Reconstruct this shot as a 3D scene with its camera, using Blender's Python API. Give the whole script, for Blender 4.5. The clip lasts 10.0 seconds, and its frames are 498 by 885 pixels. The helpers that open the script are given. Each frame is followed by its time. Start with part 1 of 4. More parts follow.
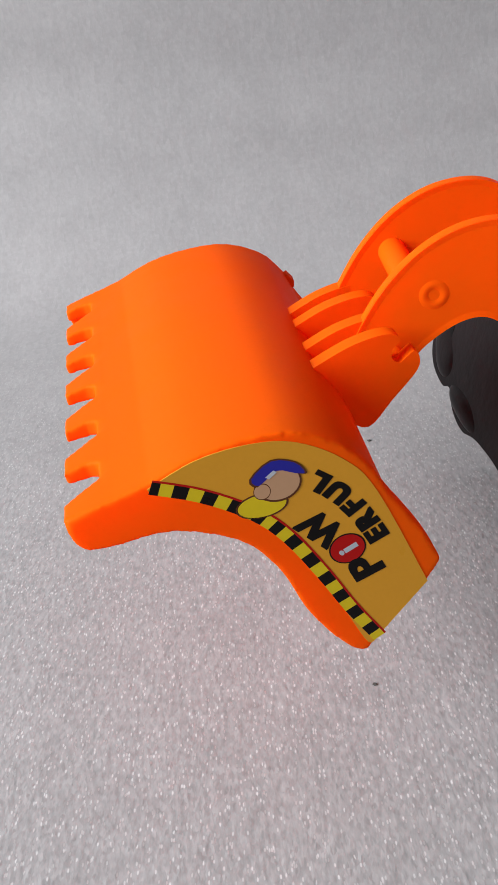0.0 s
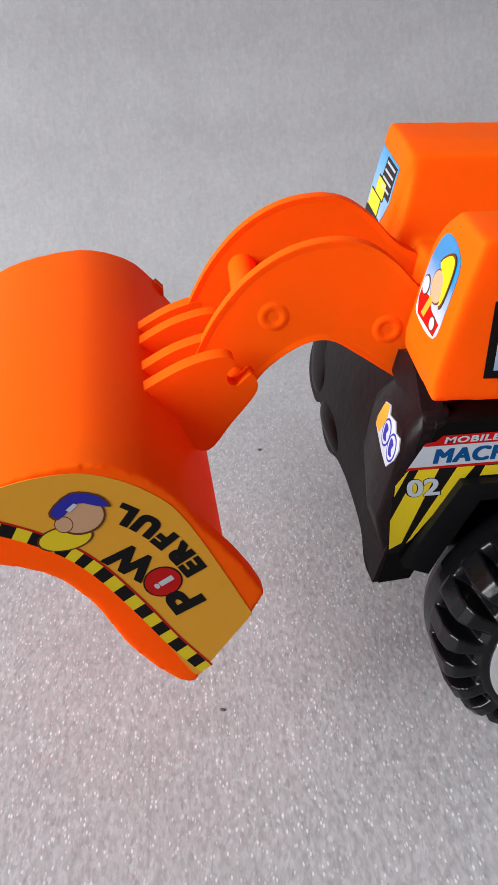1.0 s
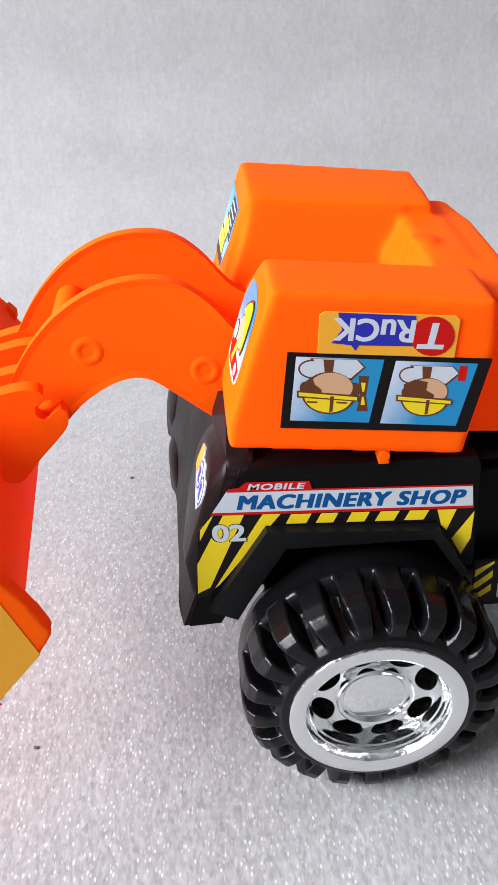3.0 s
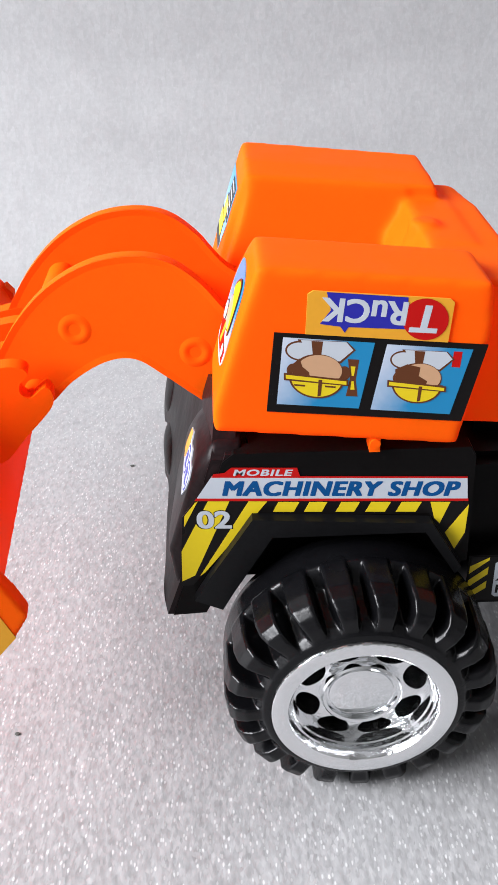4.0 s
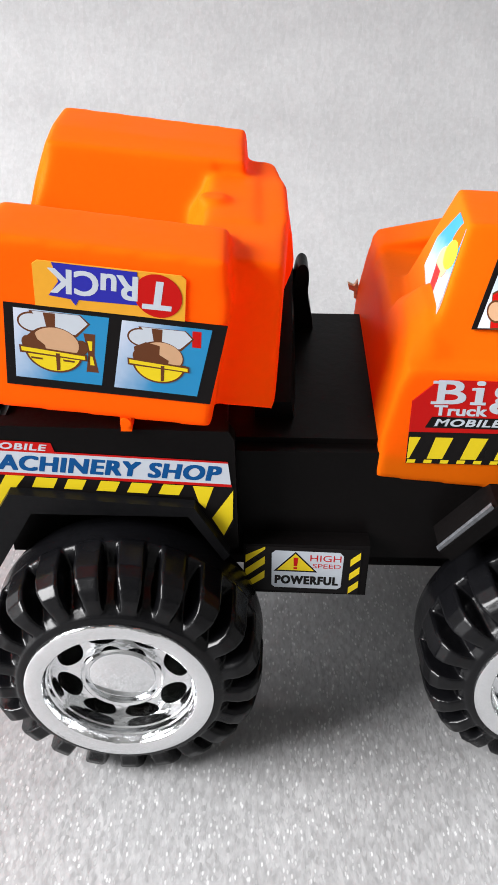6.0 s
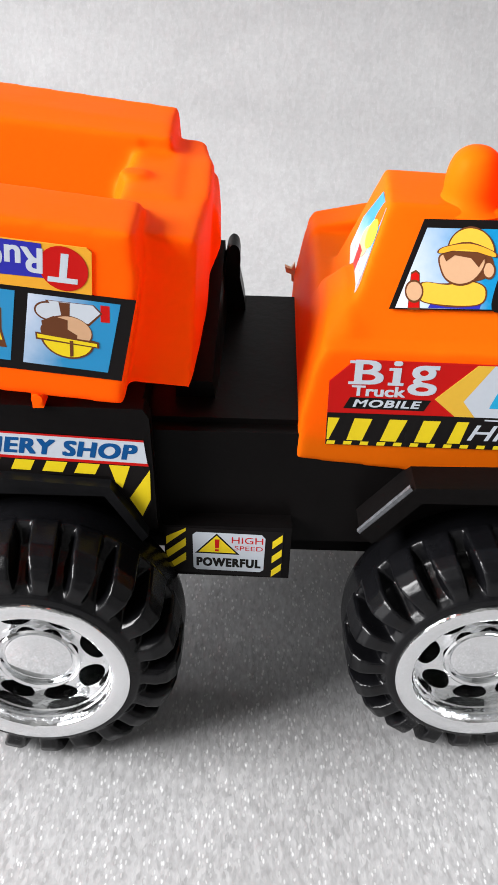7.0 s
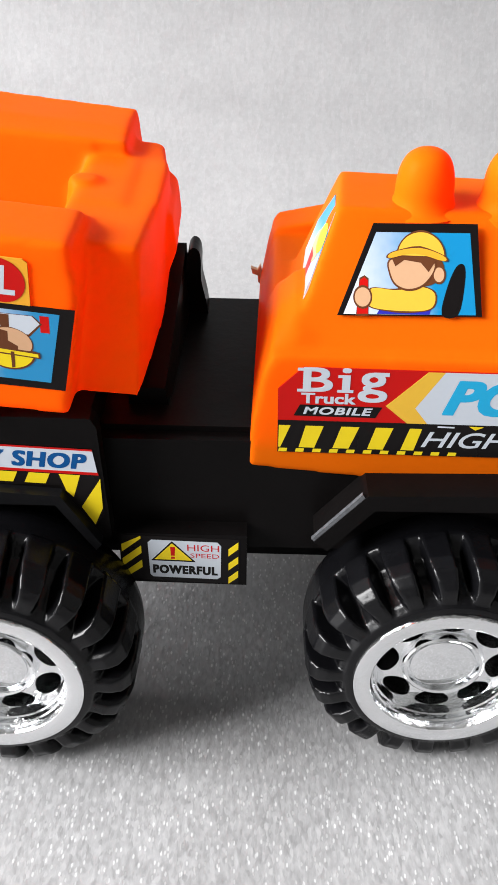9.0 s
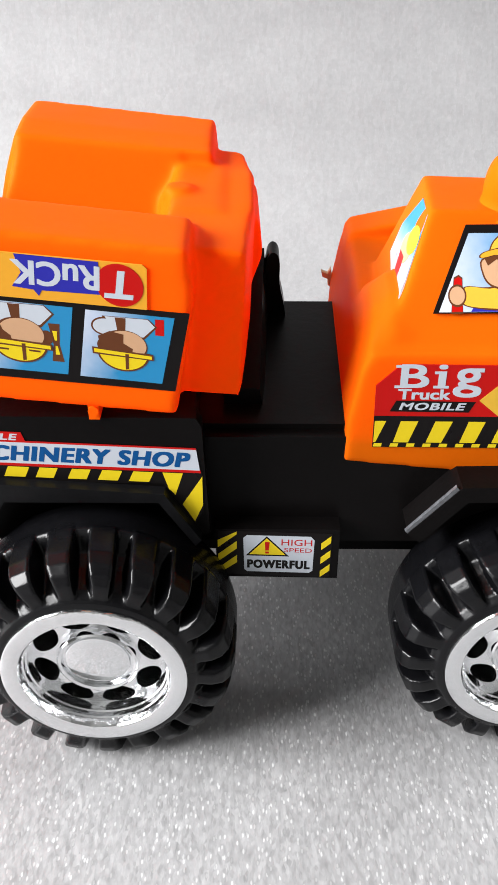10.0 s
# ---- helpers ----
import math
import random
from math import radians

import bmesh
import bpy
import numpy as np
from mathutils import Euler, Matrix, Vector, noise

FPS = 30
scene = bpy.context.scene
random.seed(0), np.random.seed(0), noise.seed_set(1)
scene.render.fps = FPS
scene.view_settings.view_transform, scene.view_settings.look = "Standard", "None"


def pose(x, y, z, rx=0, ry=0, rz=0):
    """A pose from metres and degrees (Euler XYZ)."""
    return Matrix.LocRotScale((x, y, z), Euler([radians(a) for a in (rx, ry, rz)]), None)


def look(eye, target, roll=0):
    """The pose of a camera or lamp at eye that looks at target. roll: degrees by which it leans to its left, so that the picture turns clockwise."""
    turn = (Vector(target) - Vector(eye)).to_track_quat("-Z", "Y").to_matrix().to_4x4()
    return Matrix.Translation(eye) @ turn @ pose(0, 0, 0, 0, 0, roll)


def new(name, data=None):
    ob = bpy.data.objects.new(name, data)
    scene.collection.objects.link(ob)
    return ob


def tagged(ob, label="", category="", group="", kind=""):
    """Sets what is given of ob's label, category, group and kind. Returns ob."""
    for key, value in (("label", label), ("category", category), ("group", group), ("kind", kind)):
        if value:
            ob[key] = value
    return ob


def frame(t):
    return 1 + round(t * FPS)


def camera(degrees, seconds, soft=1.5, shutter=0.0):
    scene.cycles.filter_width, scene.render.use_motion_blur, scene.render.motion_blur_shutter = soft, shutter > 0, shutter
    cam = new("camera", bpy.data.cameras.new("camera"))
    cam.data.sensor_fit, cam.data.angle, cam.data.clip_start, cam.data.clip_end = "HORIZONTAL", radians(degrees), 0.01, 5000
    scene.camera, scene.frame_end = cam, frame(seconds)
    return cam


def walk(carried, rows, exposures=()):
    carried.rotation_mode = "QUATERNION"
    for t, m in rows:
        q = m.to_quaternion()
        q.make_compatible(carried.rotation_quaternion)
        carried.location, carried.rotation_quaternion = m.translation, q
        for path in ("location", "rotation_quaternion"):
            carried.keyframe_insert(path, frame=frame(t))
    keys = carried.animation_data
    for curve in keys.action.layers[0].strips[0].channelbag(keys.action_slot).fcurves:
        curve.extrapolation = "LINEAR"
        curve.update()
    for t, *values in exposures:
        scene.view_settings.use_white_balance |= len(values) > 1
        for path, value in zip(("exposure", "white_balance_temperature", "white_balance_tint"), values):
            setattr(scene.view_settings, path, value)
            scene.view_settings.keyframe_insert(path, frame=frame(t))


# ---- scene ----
cam = camera(32.0, 10.0)
PATH = [
    (0, (-0.12691, -0.17032, 0.21683), (-0.12878, -0.00107, 0.11029), -6.56),
    (0.5, (-0.10655, -0.16753, 0.21843), (-0.10400, 0.00192, 0.11223), -5.18),
    (1, (-0.08712, -0.15919, 0.21874), (-0.08328, 0.00756, 0.10838), -4.23),
    (1.5, (-0.07333, -0.15761, 0.21841), (-0.06921, 0.00928, 0.10827), -3.95),
    (2, (-0.06451, -0.15679, 0.22143), (-0.05696, 0.00968, 0.11083), -2.64),
    (2.5, (-0.05532, -0.15520, 0.22154), (-0.04599, 0.01227, 0.11261), -1.24),
    (3, (-0.04395, -0.15533, 0.22069), (-0.03263, 0.01305, 0.11336), 0.17),
    (3.2, (-0.04688, -0.15321, 0.22236), (-0.03359, 0.01397, 0.11338), 0.40),
    (4.3, (-0.02654, -0.15206, 0.21094), (-0.02328, 0.01670, 0.10366), 0.91),
    (4.5, (-0.02058, -0.15282, 0.20999), (-0.01797, 0.01551, 0.10202), 1.00),
    (5, (0.00200, -0.15091, 0.20842), (0.00650, 0.01658, 0.09921), 2.06),
    (5.5, (0.02003, -0.15004, 0.21053), (0.02616, 0.01579, 0.09889), 3.16),
    (6, (0.02881, -0.14785, 0.21259), (0.03162, 0.01820, 0.10113), 3.38),
    (6.2, (0.03618, -0.14608, 0.20972), (0.04277, 0.01916, 0.09724), 3.47),
    (7.3, (0.04682, -0.14803, 0.20800), (0.05258, 0.01755, 0.09597), 4.79),
    (7.5, (0.04854, -0.14587, 0.20725), (0.05247, 0.01911, 0.09426), 3.95),
    (8, (0.05769, -0.14612, 0.21036), (0.06149, 0.01834, 0.09662), 3.83),
    (8.5, (0.05730, -0.14365, 0.20934), (0.06014, 0.02072, 0.09544), 3.62),
    (9, (0.06169, -0.14315, 0.21243), (0.06433, 0.02087, 0.09801), 3.59),
    (9.5, (0.05434, -0.14701, 0.21256), (0.05600, 0.01746, 0.09878), 3.22),
    (10, (0.03761, -0.15115, 0.21352), (0.03984, 0.01383, 0.10048), 2.41),
]
EXPOSURES = [(0, 0.06, 6450, 12.8), (1, 0.17, 6350, 12.8), (2.5, 0.70, 6250, 12.3), (4.5, 0.8, 6300, 11.5), (5.5, 0.93, 6450, 10.5), (7.5, 0.98, 6500, 10.5), (10, 0.98, 6500, 10.5)]
walk(cam, [(t, look(eye, target, roll)) for t, eye, target, roll in PATH], EXPOSURES)

# ---- light ----
world = bpy.data.worlds.new("daylight")
scene.world = world
world.use_nodes = True
wn = world.node_tree.nodes
sky = wn.new("ShaderNodeTexSky")
sky.sky_type, sky.sun_disc, sky.sun_elevation, sky.sun_rotation = "NISHITA", False, radians(40), radians(250)
wn["Background"].inputs[1].default_value = 0.1
world.node_tree.links.new(sky.outputs[0], wn["Background"].inputs[0])


def area_lamp(name, eye, target, w, h, watts, colour):
    data = bpy.data.lights.new(name, "AREA")
    data.shape, data.size, data.size_y, data.energy, data.color = "RECTANGLE", w, h, watts, colour
    ob = new(name, data)
    ob.matrix_world = look(eye, target)
    return tagged(ob, kind="structure")


area_lamp("window_daylight", (-2.12, -0.55, 1.28), (0.0, -0.35, 0.75), 1.7, 1.5, 157, (0.985, 0.987, 0.985))

# ---- materials ----
MM = 0.001
YM = 79.0


def material(name, colour, rough=0.4, metal=0.0, vary=0.06, scale=60.0, bump=0.0, bump_scale=900.0, spec=0.5, tint=(1.0, 1.0, 1.0), ior=1.5, deep=0.0):
    """Procedural surface: base colour with two scales of variation, uneven gloss and fine relief."""
    m = bpy.data.materials.new(name)
    m.use_nodes = True
    nt = m.node_tree
    p = nt.nodes["Principled BSDF"]
    tc = nt.nodes.new("ShaderNodeTexCoord")
    big = nt.nodes.new("ShaderNodeTexNoise")
    big.inputs["Scale"].default_value, big.inputs["Detail"].default_value = scale, 6
    fine = nt.nodes.new("ShaderNodeTexNoise")
    fine.inputs["Scale"].default_value, fine.inputs["Detail"].default_value = scale * 14, 3
    for n in (big, fine):
        nt.links.new(tc.outputs["Object"], n.inputs["Vector"])
    add = nt.nodes.new("ShaderNodeMath")
    add.operation = "ADD"
    nt.links.new(big.outputs["Fac"], add.inputs[0])
    nt.links.new(fine.outputs["Fac"], add.inputs[1])
    ramp = nt.nodes.new("ShaderNodeMapRange")
    ramp.inputs["From Min"].default_value, ramp.inputs["From Max"].default_value = 0.6, 1.4
    ramp.inputs["To Min"].default_value, ramp.inputs["To Max"].default_value = 1 - vary, 1 + vary
    nt.links.new(add.outputs[0], ramp.inputs["Value"])
    mul = nt.nodes.new("ShaderNodeVectorMath")
    mul.operation = "SCALE"
    mul.inputs[0].default_value = colour
    nt.links.new(ramp.outputs["Result"], mul.inputs["Scale"])
    nt.links.new(mul.outputs["Vector"], p.inputs["Base Color"])
    rr = nt.nodes.new("ShaderNodeMapRange")
    rr.inputs["From Min"].default_value, rr.inputs["From Max"].default_value = 0.3, 0.7
    rr.inputs["To Min"].default_value, rr.inputs["To Max"].default_value = rough * 0.85, min(1, rough * 1.15)
    nt.links.new(big.outputs["Fac"], rr.inputs["Value"])
    nt.links.new(rr.outputs["Result"], p.inputs["Roughness"])
    p.inputs["Metallic"].default_value = metal
    p.inputs["IOR"].default_value = ior
    if deep:
        # thin moulded shell: part of the light passes through and comes out in a deeper colour
        tr = nt.nodes.new("ShaderNodeBsdfTranslucent")
        mix = nt.nodes.new("ShaderNodeMixShader")
        mix.inputs["Fac"].default_value = deep
        thick = nt.nodes.new("ShaderNodeVectorMath")
        thick.operation = "MULTIPLY"
        thick.inputs[1].default_value = (1.0, 0.24, 0.2)
        nt.links.new(mul.outputs["Vector"], thick.inputs[0])
        nt.links.new(thick.outputs["Vector"], tr.inputs["Color"])
        nt.links.new(p.outputs["BSDF"], mix.inputs[1])
        nt.links.new(tr.outputs["BSDF"], mix.inputs[2])
        nt.links.new(mix.outputs["Shader"], nt.nodes["Material Output"].inputs["Surface"])
    p.inputs["Specular IOR Level"].default_value = spec
    p.inputs["Specular Tint"].default_value = (*tint, 1.0)
    if bump:
        bn = nt.nodes.new("ShaderNodeTexNoise")
        bn.inputs["Scale"].default_value, bn.inputs["Detail"].default_value = bump_scale, 4
        nt.links.new(tc.outputs["Object"], bn.inputs["Vector"])
        bp = nt.nodes.new("ShaderNodeBump")
        bp.inputs["Strength"].default_value, bp.inputs["Distance"].default_value = 1.0, bump
        nt.links.new(bn.outputs["Fac"], bp.inputs["Height"])
        nt.links.new(bp.outputs["Normal"], p.inputs["Normal"])
    return m


def foam_material():
    """Closed-cell packing foam: pale, with shiny bubbles about a millimetre wide, each facing its own way; some glints
    are painted.
    """
    m = material("packing_foam", (0.281, 0.280, 0.283), rough=0.42, vary=0.10, scale=28, spec=0.5)
    nt = m.node_tree
    p = nt.nodes["Principled BSDF"]
    tc = nt.nodes.new("ShaderNodeTexCoord")
    mp = nt.nodes.new("ShaderNodeMapping")
    mp.inputs["Scale"].default_value = (1.0, 0.42, 0.42)
    nt.links.new(tc.outputs["Object"], mp.inputs["Vector"])

    def cells(sc):
        t = nt.nodes.new("ShaderNodeTexVoronoi")
        t.inputs["Scale"].default_value = sc
        nt.links.new(mp.outputs["Vector"], t.inputs["Vector"])
        return t

    def maths(op, x, y, z=None):
        n = nt.nodes.new("ShaderNodeMath")
        n.operation = op
        for i, q in enumerate((x, y, z)):
            if isinstance(q, (int, float)):
                n.inputs[i].default_value = q
            elif q is not None:
                nt.links.new(q, n.inputs[i])
        return n.outputs[0]

    def vec(op, x, y):
        n = nt.nodes.new("ShaderNodeVectorMath")
        n.operation = op
        for i, q in enumerate((x, y)):
            if isinstance(q, tuple):
                n.inputs[i].default_value = q
            elif isinstance(q, float):
                n.inputs["Scale"].default_value = q
            else:
                nt.links.new(q, n.inputs[i])
        return n.outputs[0]

    small, large = cells(1450.0), cells(440.0)
    grain = nt.nodes.new("ShaderNodeTexNoise")
    grain.inputs["Scale"].default_value, grain.inputs["Detail"].default_value = 640.0, 2.0
    nt.links.new(mp.outputs["Vector"], grain.inputs["Vector"])
    h = maths("MULTIPLY_ADD", grain.outputs["Fac"], 1.2, large.outputs["Distance"])
    bp = nt.nodes.new("ShaderNodeBump")
    bp.inputs["Strength"].default_value, bp.inputs["Distance"].default_value = 0.29, 0.00022
    # a few bubbles have a glassy skin with glints also painted in, the rest are milky
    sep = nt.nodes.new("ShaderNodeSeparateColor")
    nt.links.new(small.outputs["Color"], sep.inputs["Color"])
    # glints, relief and grain are faded down towards the swept-up part
    pos = nt.nodes.new("ShaderNodeSeparateXYZ")
    nt.links.new(tc.outputs["Object"], pos.inputs["Vector"])
    fade = nt.nodes.new("ShaderNodeMapRange")
    for key, val in (("From Min", 0.10), ("From Max", 0.34), ("To Min", 1.0), ("To Max", 0.12)):
        fade.inputs[key].default_value = val
    nt.links.new(pos.outputs["Y"], fade.inputs["Value"])
    nt.links.new(maths("MULTIPLY", h, maths("MULTIPLY_ADD", fade.outputs["Result"], 0.85, 0.15)), bp.inputs["Height"])
    glint = maths("MULTIPLY", maths("MULTIPLY", maths("GREATER_THAN", sep.outputs["Blue"], 0.86), maths("LESS_THAN", small.outputs["Distance"], 0.40)), fade.outputs["Result"])
    off = nt.nodes.new("ShaderNodeVectorMath")
    off.operation = "SCALE"
    nt.links.new(vec("SUBTRACT", small.outputs["Color"], (0.5, 0.5, 0.5)), off.inputs[0])
    nt.links.new(maths("MULTIPLY", maths("MULTIPLY_ADD", glint, 0.26, 0.16), fade.outputs["Result"]), off.inputs["Scale"])
    nt.links.new(vec("NORMALIZE", vec("ADD", bp.outputs["Normal"], off.outputs["Vector"]), (0.0, 0.0, 0.0)), p.inputs["Normal"])
    nt.links.new(maths("MULTIPLY_ADD", glint, -0.16, 0.55), p.inputs["Roughness"])
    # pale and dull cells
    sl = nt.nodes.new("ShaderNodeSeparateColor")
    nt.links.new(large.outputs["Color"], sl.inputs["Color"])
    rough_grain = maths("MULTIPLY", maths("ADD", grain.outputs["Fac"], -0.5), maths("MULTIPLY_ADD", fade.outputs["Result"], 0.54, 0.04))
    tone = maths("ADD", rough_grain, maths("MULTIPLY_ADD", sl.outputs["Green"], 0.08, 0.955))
    # painted glint: raises the base colour of the glassy bubbles
    tone = maths("MULTIPLY_ADD", glint, 0.45, tone)
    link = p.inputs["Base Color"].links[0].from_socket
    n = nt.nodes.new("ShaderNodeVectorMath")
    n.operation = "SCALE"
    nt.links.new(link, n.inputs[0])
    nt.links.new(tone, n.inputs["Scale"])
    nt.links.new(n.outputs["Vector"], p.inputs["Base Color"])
    return m


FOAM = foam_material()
ORANGE = material("orange_plastic", (1.0, 0.177, 0.004), rough=0.45, vary=0.03, bump=0.00005, bump_scale=350, spec=0.16, tint=(1.0, 0.66, 0.14), ior=1.3, deep=0.52)
BLACK = material("black_plastic", (0.0035, 0.003, 0.003), rough=0.33, vary=0.25, bump=0.00006, bump_scale=400, spec=0.05)
RUBBER = material("black_soft_plastic", (0.0025, 0.0025, 0.003), rough=0.25, vary=0.35, bump=0.00016, bump_scale=230, spec=0.22)
LIP = material("polished_black_plastic", (0.004, 0.004, 0.0045), rough=0.34, vary=0.3, bump=0.00008, bump_scale=350, spec=0.12)
# glossy, with a paler base that paints in window light along the lip edges
RIDGE = material("highlight_black_plastic", (0.07, 0.073, 0.08), rough=0.22, vary=0.5, bump=0.00012, bump_scale=300, spec=0.7)
# black plastic with the orange reflected on the front plate tinted into its colour
WARM_BLACK = material("warm_black_plastic", (0.0085, 0.0048, 0.0052), rough=0.34, vary=0.5, bump=0.00016, bump_scale=220, spec=0.085)
CHROME = material("chrome_plating", (0.86, 0.87, 0.88), rough=0.08, metal=1.0, vary=0.04, bump=0.00003, bump_scale=180)
CHROME_CAST = material("crinkled_chrome_plating", (0.86, 0.87, 0.88), rough=0.14, metal=1.0, vary=0.04, bump=0.0011, bump_scale=120)
WALL = material("wall_paint", (0.15, 0.15, 0.147), rough=0.8, vary=0.03, scale=4)
BOARDS = material("grey_floor", (0.16, 0.15, 0.14), rough=0.6, vary=0.1, scale=6)
ST_YELLOW = material("sticker_yellow", (0.58, 0.44, 0.012), rough=0.32, vary=0.03, spec=0.1)
ST_GOLD = material("sticker_gold", (0.56, 0.33, 0.035), rough=0.32, vary=0.03, spec=0.1)
ST_AMBER = material("sticker_amber", (0.58, 0.27, 0.022), rough=0.32, vary=0.03, spec=0.1)
ST_BLACK = material("sticker_black", (0.006, 0.005, 0.005), rough=0.3, vary=0.05, spec=0.08)
ST_RED = material("sticker_red", (0.38, 0.005, 0.004), rough=0.32, vary=0.03, spec=0.1)
ST_WHITE = material("sticker_white", (0.40, 0.43, 0.475), rough=0.32, vary=0.02, spec=0.1)
ST_BLUE = material("sticker_blue", (0.003, 0.055, 0.18), rough=0.32, vary=0.03, spec=0.1)
ST_NAVY = material("sticker_navy", (0.02, 0.02, 0.26), rough=0.32, vary=0.03, spec=0.1)
ST_CYAN = material("sticker_cyan", (0.014, 0.27, 0.47), rough=0.32, vary=0.03, spec=0.1)
ST_TAN = material("sticker_tan", (0.44, 0.26, 0.15), rough=0.32, vary=0.03, spec=0.1)
ST_BROWN = material("sticker_brown", (0.09, 0.03, 0.012), rough=0.32, vary=0.03, spec=0.1)
ST_GREY = material("sticker_grey", (0.30, 0.31, 0.33), rough=0.32, vary=0.03, spec=0.1)
TAN_SCRAP = material("tan_plastic_flash", (0.85, 0.58, 0.33), rough=0.5, vary=0.1)
DUST = material("grey_dust", (0.06, 0.06, 0.055), rough=0.9, vary=0.2)


def pane_material(name, way, start):
    """Printed sky, white running into blue."""
    m = bpy.data.materials.new(name)
    m.use_nodes = True
    nt = m.node_tree
    p = nt.nodes["Principled BSDF"]
    tc = nt.nodes.new("ShaderNodeTexCoord")
    mp = nt.nodes.new("ShaderNodeVectorMath")
    mp.operation = "DOT_PRODUCT"
    mp.inputs[1].default_value = way
    nt.links.new(tc.outputs["Generated"], mp.inputs[0])
    ns = nt.nodes.new("ShaderNodeTexNoise")
    ns.inputs["Scale"].default_value = 400
    nt.links.new(tc.outputs["Object"], ns.inputs["Vector"])
    ad = nt.nodes.new("ShaderNodeMath")
    ad.operation = "MULTIPLY_ADD"
    ad.inputs[1].default_value = 0.14
    nt.links.new(ns.outputs["Fac"], ad.inputs[0])
    nt.links.new(mp.outputs["Value"], ad.inputs[2])
    up = nt.nodes.new("ShaderNodeMath")
    up.inputs[1].default_value = start + 0.15
    nt.links.new(ad.outputs[0], up.inputs[0])
    cr = nt.nodes.new("ShaderNodeValToRGB")
    cr.color_ramp.elements[0].position, cr.color_ramp.elements[0].color = 0.0, (0.50, 0.52, 0.60, 1)
    cr.color_ramp.elements[1].position, cr.color_ramp.elements[1].color = 0.62, (0.002, 0.17, 0.36, 1)
    nt.links.new(up.outputs[0], cr.inputs["Fac"])
    nt.links.new(cr.outputs["Color"], p.inputs["Base Color"])
    p.inputs["Roughness"].default_value = 0.3
    return m


ST_SKY = pane_material("sticker_sky", (0.8, 0, -0.35), 0.12)
ST_PALE_SKY = pane_material("sticker_pale_sky", (0.9, 0, 0.15), -0.28)


# ---- building helpers (all plan numbers in millimetres) ----
def finish(me, smooth=35):
    for f in me.polygons:
        f.use_smooth = True
    me.set_sharp_from_angle(angle=radians(smooth))
    me.update()
    return me


def front_seat(c):
    """How the front half sits on its wheels: pitched a little, seen from the axle line."""
    d = max(0.0, c.y - 26)
    return (3.05 + 0.994 * c.x - 0.0105 * d - 0.0387 * c.z, c.y - 0.08 * d, 0.35 + 1.003 * c.z + 0.036 * c.x + 0.022 * d)


def rear_seat(c):
    """The rear half sits a few millimetres further in than the front."""
    return (5.17 + 1.0175 * c.x - 0.0498 * c.z + 0.02 * max(0.0, c.y - 30), c.y + 8 + 0.05 * max(0.0, c.y - 50), 1.053 * c.z - 10.44 + 0.0596 * c.x)


SEAT = {"now": None}


def part(name, bm, mat, parent=None, label="", smooth=35, category="", kind=""):
    """Links a bmesh, in millimetres, as one mesh object under its thing or part."""
    bmesh.ops.recalc_face_normals(bm, faces=bm.faces)
    if SEAT["now"]:
        place(bm, SEAT["now"])
    bmesh.ops.scale(bm, vec=(MM, MM, MM), verts=bm.verts)
    me = bpy.data.meshes.new(name)
    bm.to_mesh(me)
    bm.free()
    me.materials.append(mat)
    ob = new(name, finish(me, smooth))
    ob.parent = parent
    return tagged(ob, label, category, "", kind)


def solid(bm, near, far):
    """A closed body between two loops of the same length."""
    a = [bm.verts.new(p) for p in near]
    b = [bm.verts.new(p) for p in far]
    n = len(a)
    bm.faces.new(a)
    bm.faces.new(b[::-1])
    for i in range(n):
        bm.faces.new((a[i], b[i], b[(i + 1) % n], a[(i + 1) % n]))
    return a + b


def slab(bm, prof, y0, y1):
    """A profile of (x, z) drawn out along y."""
    return solid(bm, [(x, y0, z) for x, z in prof], [(x, y1, z) for x, z in prof])


def block(bm, x0, x1, y0, y1, z0, z1):
    return slab(bm, [(x0, z0), (x1, z0), (x1, z1), (x0, z1)], y0, y1)


def soften(bm, width, segments=3, angle=30):
    edges = [e for e in bm.edges if len(e.link_faces) == 2 and e.calc_face_angle(0) > radians(angle)]
    bmesh.ops.bevel(bm, geom=edges, offset=width, segments=segments, profile=0.5, affect="EDGES", clamp_overlap=True)


def place(bm, fn):
    for v in bm.verts:
        v.co = Vector(fn(v.co))


def moulded(name, bm, mat, parent, voxel=0.7, rounds=14, label=""):
    """A blow-moulded shell: the joined blocks flow into one another with soft edges."""
    ob = part(name, bm, mat, parent, label)
    r = ob.modifiers.new("flow", "REMESH")
    r.mode, r.voxel_size = "VOXEL", voxel * MM
    s = ob.modifiers.new("soft", "SMOOTH")
    s.factor, s.iterations = 0.5, rounds
    me = bpy.data.meshes.new_from_object(ob.evaluated_get(bpy.context.evaluated_depsgraph_get()))
    ob.modifiers.clear()
    ob.data = me
    me.name = name
    for f in me.polygons:
        f.use_smooth = True
    if not me.materials:
        me.materials.append(mat)
    return ob


def lathe(bm, prof, steps=64):
    """A profile of (radius, y) turned round the y axis, closed."""
    rings = []
    for r, y in prof:
        rings.append([bm.verts.new((r * math.cos(2 * math.pi * k / steps), y, r * math.sin(2 * math.pi * k / steps))) for k in range(steps)])
    for a, b in zip(rings, rings[1:] + rings[:1]):
        for k in range(steps):
            bm.faces.new((a[k], a[(k + 1) % steps], b[(k + 1) % steps], b[k]))


